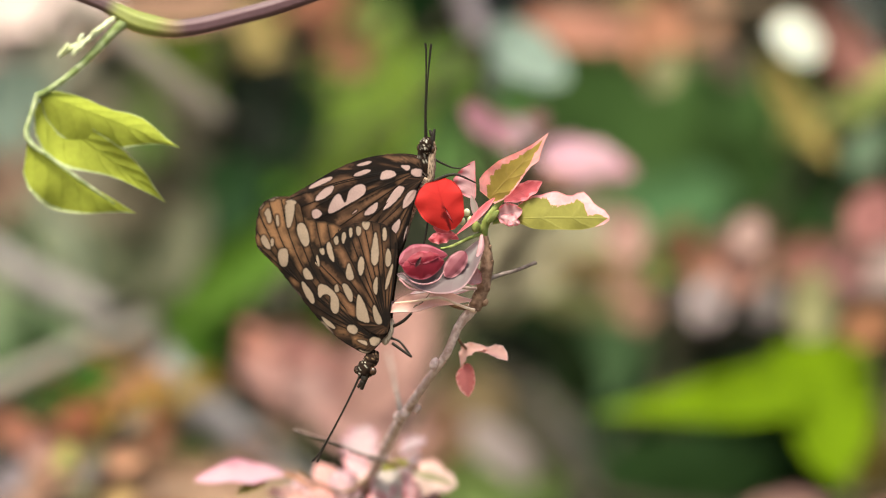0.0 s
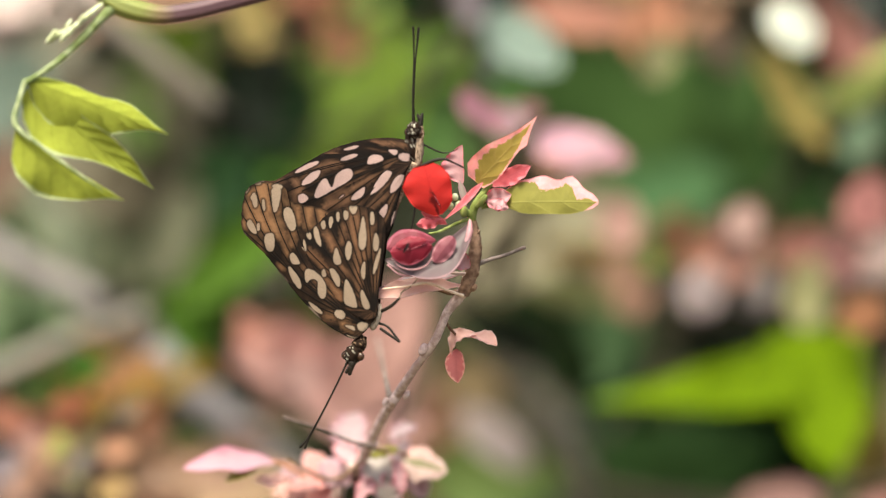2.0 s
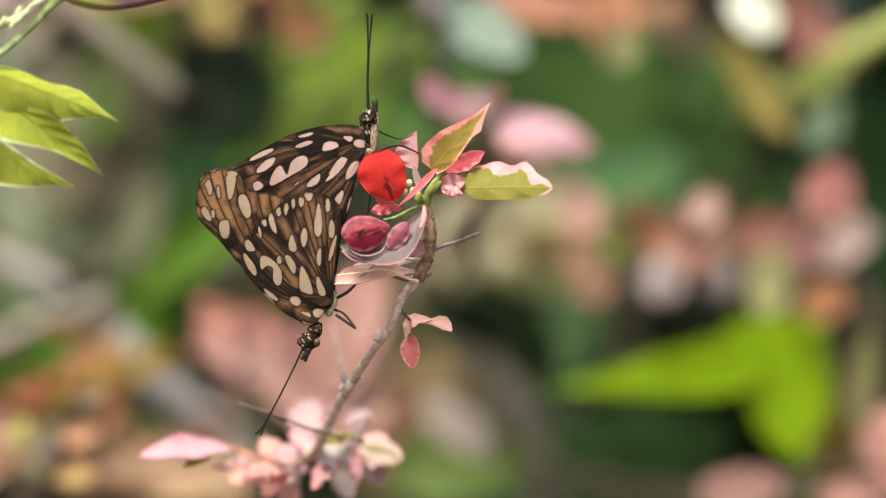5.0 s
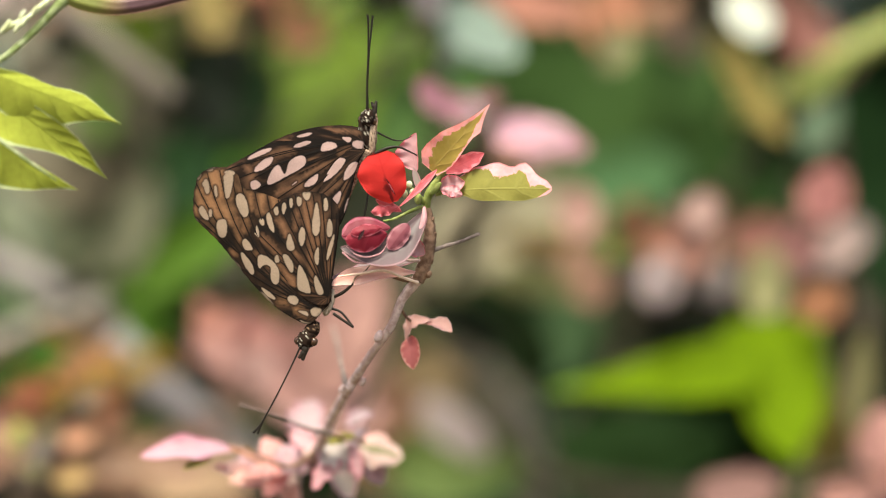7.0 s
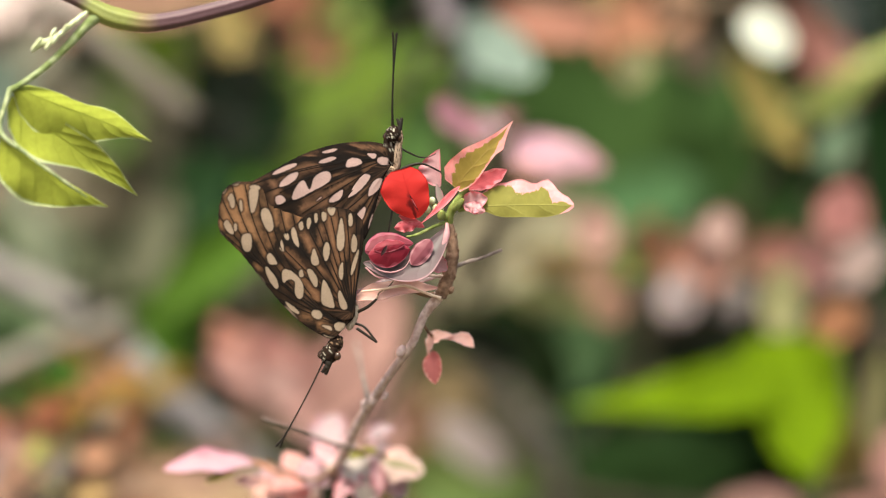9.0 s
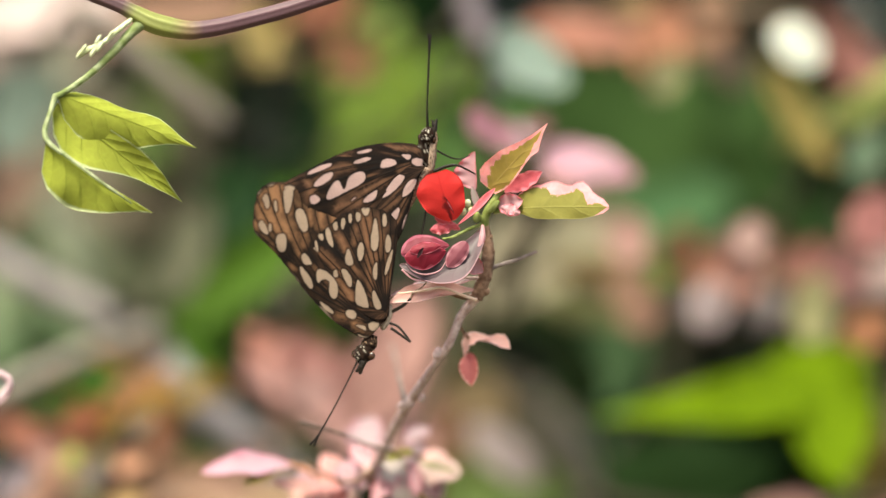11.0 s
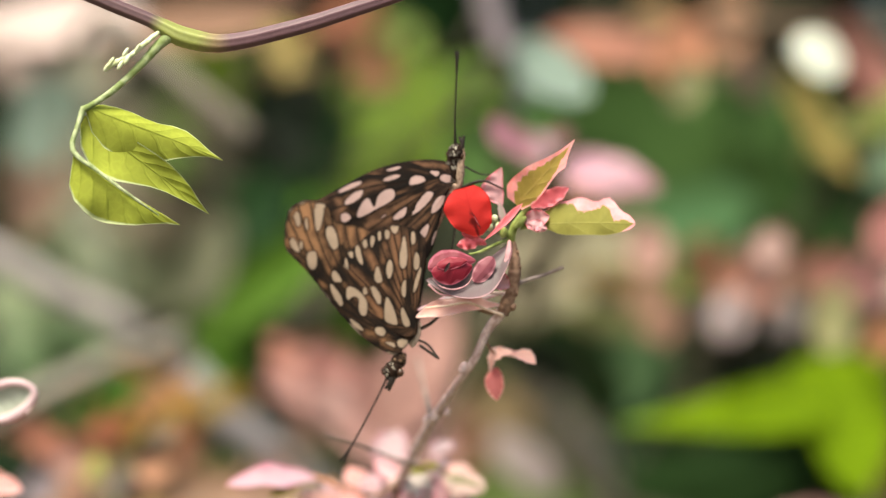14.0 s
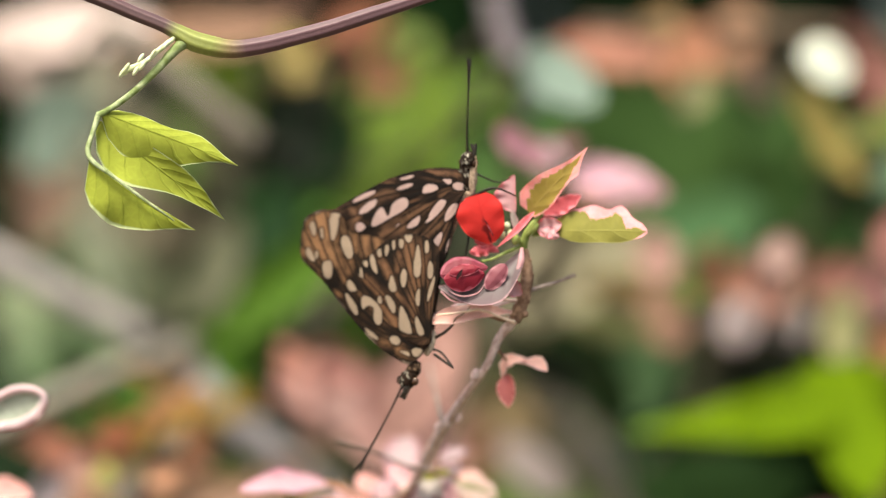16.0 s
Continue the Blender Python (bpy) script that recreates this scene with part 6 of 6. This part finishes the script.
def ground():
    n = Nodes("leaf_litter_soil")
    a, b = n.noise(30, 6, 0.65), n.noise(2.5, 3)
    col = n.mix(n.ramp(a, 0.35, 0.7), (0.045, 0.032, 0.02, 1), (0.16, 0.12, 0.075, 1))
    col = n.mix(n.math("MULTIPLY", n.ramp(b, 0.45, 0.6), 0.6), col, (0.05, 0.07, 0.025, 1))
    mat = n.finish(col, 0.9, a, 0.01)
    steps = [-400, -60, -12, -5] + [-3 + 0.25 * i for i in range(25)] + [5, 12, 60, 400]
    verts = [(x, y + 1, 0.0 if max(abs(x), abs(y)) > 4 or (abs(x) < 0.6 and abs(y) < 1) else 0.03 * noise.noise(Vector((x * 1.3, y * 1.3, 0)))) for y in steps for x in steps]
    k = len(steps)
    faces = [(j * k + i, j * k + i + 1, (j + 1) * k + i + 1, (j + 1) * k + i) for j in range(k - 1) for i in range(k - 1)]
    me = bpy.data.meshes.new("ground")
    me.from_pydata(verts, [], faces)
    me.materials.append(mat)
    tagged(new("ground", me), "brown soil with leaf litter and moss", "ground", kind="structure")


ground()


# ---- the breeze: seconds, millimetres sideways, away and up, degrees of lean and of turn ----
UPPER_SWAY = [
    (0, 0, 0, 0, 0, 0),
    (0.5, -0.35, -0.28, 0.13, 0.36, 0.24),
    (1, -0.24, -2.88, 0.4, 0.14, 0.33),
    (1.5, -1.62, -5.06, 0.57, 0.28, 0.54),
    (2, -1.62, -4.37, 0.75, 0.16, 0.94),
    (2.5, -3.32, -1.69, 1.54, 0.25, 1.63),
    (3, -3.22, 0.14, 0.01, -0.43, 2.23),
    (3.5, -3.58, -1.53, 1.08, -0.08, 2.2),
    (4, -4.56, -3.43, 0.93, -0.1, 1.6),
    (4.5, -3.72, -2.35, 0.88, -0.59, 2.32),
    (7, -3.15, -0.18, 1.3, 0.51, 4.63),
    (7.5, -3.19, 1.95, 1.9, 0.83, 5.86),
    (8, -3.05, 3.31, 1.17, 0.63, 5.62),
    (8.5, -1.71, 3.15, 1.33, 0.86, 5.26),
    (11, -0.96, 2.16, 3.87, 1.87, 5.23),
    (11.5, 0.78, 1.96, 2.93, 1.37, 4.84),
    (12, 0.07, 2.22, 2.2, 0.73, 4.16),
    (12.5, 1, 2.28, 2.61, 1.23, 3.65),
    (13, 0.43, 2.33, 2.36, 0.69, 3.04),
    (13.5, 0.73, 3, 2.51, 0.39, 2.68),
    (14, 0.84, 4.04, 2.4, 0.86, 2.25),
    (14.5, 1.09, 4.2, 2.75, 0.48, 1.27),
    (15, 1.38, 3.05, 2.12, 0.55, 1.05),
    (15.5, 1.53, 1.27, 2.5, 0.7, 0.81),
    (16, 1.91, 0.8, 2.2, -0.04, -0.58),
]
LOWER_SWAY = [
    (0, 0, 0, 0, -0, 0),
    (0.5, -0.45, -0.28, 0.28, 0.08, 0.24),
    (1, -0.25, -2.88, 0.51, -0, 0.33),
    (1.5, -1.57, -5.06, 0.8, -0.06, 0.54),
    (2, -1.46, -4.37, 0.97, -0.14, 0.94),
    (2.5, -3.25, -1.69, 1.66, -0.08, 1.63),
    (3, -2.92, 0.14, -0.04, -0.48, 2.23),
    (3.5, -3.41, -1.53, 1.18, -0.11, 2.2),
    (4, -4.25, -3.43, 1.12, -0.55, 1.6),
    (4.5, -3.31, -2.35, 0.91, -0.34, 2.32),
    (7, -2.96, -0.18, 1.77, -0.2, 4.63),
    (7.5, -3.3, 1.95, 2.36, 0.35, 5.86),
    (8, -3, 3.31, 1.62, 0.15, 5.62),
    (8.5, -1.73, 3.15, 1.88, 0.39, 5.26),
    (11, -1.15, 2.16, 4.69, 0.38, 5.23),
    (11.5, 0.53, 1.96, 3.56, 0.67, 4.84),
    (12, -0.1, 2.22, 2.66, 0.25, 4.16),
    (12.5, 0.66, 2.28, 3.16, 0.75, 3.65),
    (13, 0.18, 2.33, 2.75, 0.5, 3.04),
    (13.5, 0.53, 3, 2.77, 0.46, 2.68),
    (14, 0.52, 4.04, 2.72, 0.43, 2.25),
    (14.5, 0.87, 4.2, 2.89, 0.56, 1.27),
    (15, 1.15, 3.05, 2.33, 0.34, 1.05),
    (15.5, 1.23, 1.27, 2.78, 0.49, 0.81),
    (16, 1.86, 0.8, 2.22, 0.16, -0.58),
]
SPRIG_SWAY = [
    (0, 0, 0, 0, -0, 0),
    (0.5, -0.14, -0.52, 0.2, -0.01, 0),
    (1, 0.8, -1.3, 0.28, -0.06, 0),
    (1.5, 3.19, -1.68, 0.36, -0.26, 0),
    (2, 4.45, -2.14, 0.44, -0.34, 0),
    (2.5, 8.84, -1.9, 0.68, -0.67, 0),
    (3, 7.86, -1.01, -0.61, -0.62, 0),
    (3.5, 8.43, -1.7, 0.29, -0.67, 0),
    (4, 9.75, -2.75, 0.28, -0.8, 0),
    (4.5, 6.93, -2.01, 0.29, -0.6, 0),
    (7, 9.96, 0.52, 0.54, -0.72, 0),
    (7.5, 7.63, 3.2, 1.1, -0.59, 0),
    (8, 9.29, 4.91, 0.5, -0.67, 0),
    (8.5, 5.24, 4.64, 0.86, -0.38, 0),
    (11, 11.84, 2.84, 2.85, -0.7, 0),
    (11.5, 4.25, 2.64, 2.58, -0.19, 0),
    (12, 8.29, 2.57, 1.62, -0.45, 0),
    (12.5, 3.16, 1.35, 2.36, -0.11, 0),
    (13, 6.77, 1.27, 1.87, -0.35, 0),
    (13.5, 5.91, 1.58, 1.97, -0.29, 0),
    (14, 5.78, 1.39, 1.9, -0.28, 0),
    (14.5, 4.12, 0.95, 2.34, -0.18, 0),
    (15, 2.93, 0.07, 1.93, -0.09, 0),
    (15.5, 3.96, -0.09, 2.11, -0.14, 0),
    (16, 2.3, 1.06, 2.1, -0.03, 0),
]
VINE_SWAY = [
    (0, -0, 0, -0, 0, 0),
    (0.5, -0.49, 0, -0.04, 0, 0),
    (1, -0.02, 0, 0.9, 0, 0),
    (1.5, -1.1, 0, 0.64, 0, 0),
    (2, -1.1, 0, 0.29, 0, 0),
    (2.5, -2.08, 0.38, -0.12, 0, 0),
    (3, -3.39, 0.75, -0.41, 0, 0),
    (3.5, -3.32, 1.12, 0.53, 0, 0),
    (4, -3.8, 1.5, 0.94, 0, 0),
    (4.5, -4.52, 1.75, 0.46, 0, 0),
    (7, -2.88, 3, 0.19, 0, 0),
    (7.5, -2.86, 3.12, 0.31, 0, 0),
    (8, -1.89, 3.25, 0.45, 0, 0),
    (8.5, -0.89, 3.38, 0.41, 0, 0),
    (11, 2.58, 3.8, 1.29, 0, 0),
    (11.5, 2.45, 3.74, 1.06, 0, 0),
    (12, 2.63, 3.68, 0.49, 0, 0),
    (12.5, 2.8, 3.62, 0.52, 0, 0),
    (13, 3.3, 3.56, 0.97, 0, 0),
    (13.5, 3.42, 3.5, 1.04, 0, 0),
    (14, 3.54, 3.44, 0.83, 0, 0),
    (14.5, 3.81, 3.38, 0.86, 0, 0),
    (15, 4, 3.32, 0.77, 0, 0),
    (15.5, 4.8, 3.26, 0.99, 0, 0),
    (16, 4.93, 3.2, 1.29, 0, 0),
]
RING_SWAY = [
    (0, -0, 0, -0, 0, 0),
    (0.5, -0.49, 0, -0.04, 0, 0),
    (1, -0.02, 0, 0.9, 0, 0),
    (1.5, -1.1, 0, 0.64, 0, 0),
    (2, -1.1, 0, 0.29, 0, 0),
    (2.5, -2.08, 0, -0.12, 0, 0),
    (3, -3.39, 0, -0.41, 0, 0),
    (3.5, -3.32, 0, 0.53, 0, 0),
    (4, -3.8, 0, 0.94, 0, 0),
    (4.5, -4.52, 0, 0.46, 0, 0),
    (7, -2.88, 0, 0.19, 0, 0),
    (7.5, -2.86, 0, 0.31, 0, 0),
    (8, -1.89, 0, 0.45, 0, 0),
    (8.5, -0.89, 0, 0.41, 0, 0),
    (11, 4.35, 0, 2.72, 0, 0),
    (11.5, 4.04, 0, 2.83, 0, 0),
    (12, 4.32, 0, 2.1, 0, 0),
    (12.5, 4.9, 0, 2.1, 0, 0),
    (13, 4.46, 0, 1.95, 0, 0),
    (13.5, 4.52, 0, 1.87, 0, 0),
    (14, 4.4, 0, 2.43, 0, 0),
    (14.5, 4.32, 0, 2.12, 0, 0),
    (15, 4.42, 0, 2.39, 0, 0),
    (15.5, 4.78, 0, 1.77, 0, 0),
    (16, 4.43, 0, 2.57, 0, 0),
]
# seconds, degrees that the antennae of the upper insect lean (two) and those of the lower one
FEELERS = [
    (0, -0.1, -0.1, 0.06),
    (0.5, -0.22, -0.22, 0.15),
    (1, -0.25, -0.25, 0.04),
    (1.5, -0.26, -0.26, -0.12),
    (2, -0.31, -0.31, -0.12),
    (2.5, -0.24, -0.24, -0.02),
    (3, -0.07, -0.07, 0.09),
    (3.5, -0.29, -0.29, 0.11),
    (4, -0.44, -0.44, 0.08),
    (4.5, -0.22, -0.22, -0.18),
    (7, -0.28, -0.28, -0.49),
    (7.5, -0.45, -0.45, -0.5),
    (8, -0.61, -0.61, -0.58),
    (8.5, -1.11, -1.11, -0.51),
    (11, -1.24, -2.8, -0.18),
    (11.5, -0.79, -2.35, -0.02),
    (12, -0.25, -1.81, 0.01),
    (12.5, -0.15, -1.71, -0.12),
    (13, 0, -1.56, -0.17),
    (13.5, -0.1, -1.66, 0.02),
    (14, -0.44, -2, -0.06),
    (14.5, -0.45, -2, -0.22),
    (15, -0.14, -1.7, -0.03),
    (15.5, 0.21, -1.35, 0.26),
    (16, 0.39, -1.17, 0.49),
]


def feel(ob, base, column):
    """Lean an antenna about its root."""
    b = base - root_place(ob)
    walk(ob, [(row[0], Matrix.Translation(b) @ pose(0, 0, 0, 0, row[column], 0) @ Matrix.Translation(-b)) for row in FEELERS])


def motions():
    for ob, rows in ((upper_insect, UPPER_SWAY), (lower_insect, LOWER_SWAY), (sprig, SPRIG_SWAY), (climber, VINE_SWAY), (neighbour, RING_SWAY)):
        home = ob.location.copy()
        feelers = [c for c in ob.children if c.name.startswith("antenna")]
        for c, column in zip(feelers, (1, 2) if ob is upper_insect else (3, 3)):
            feel(c, at(-4.4, 28.3, 1) if ob is upper_insect else at(-21.2, -32.4, 4), column)
        walk(ob, [(t, pose(home.x + dx * MM, home.y + dy * MM, home.z + dz * MM, 0, lean, turn)) for t, dx, dy, dz, lean, turn in rows])


motions()
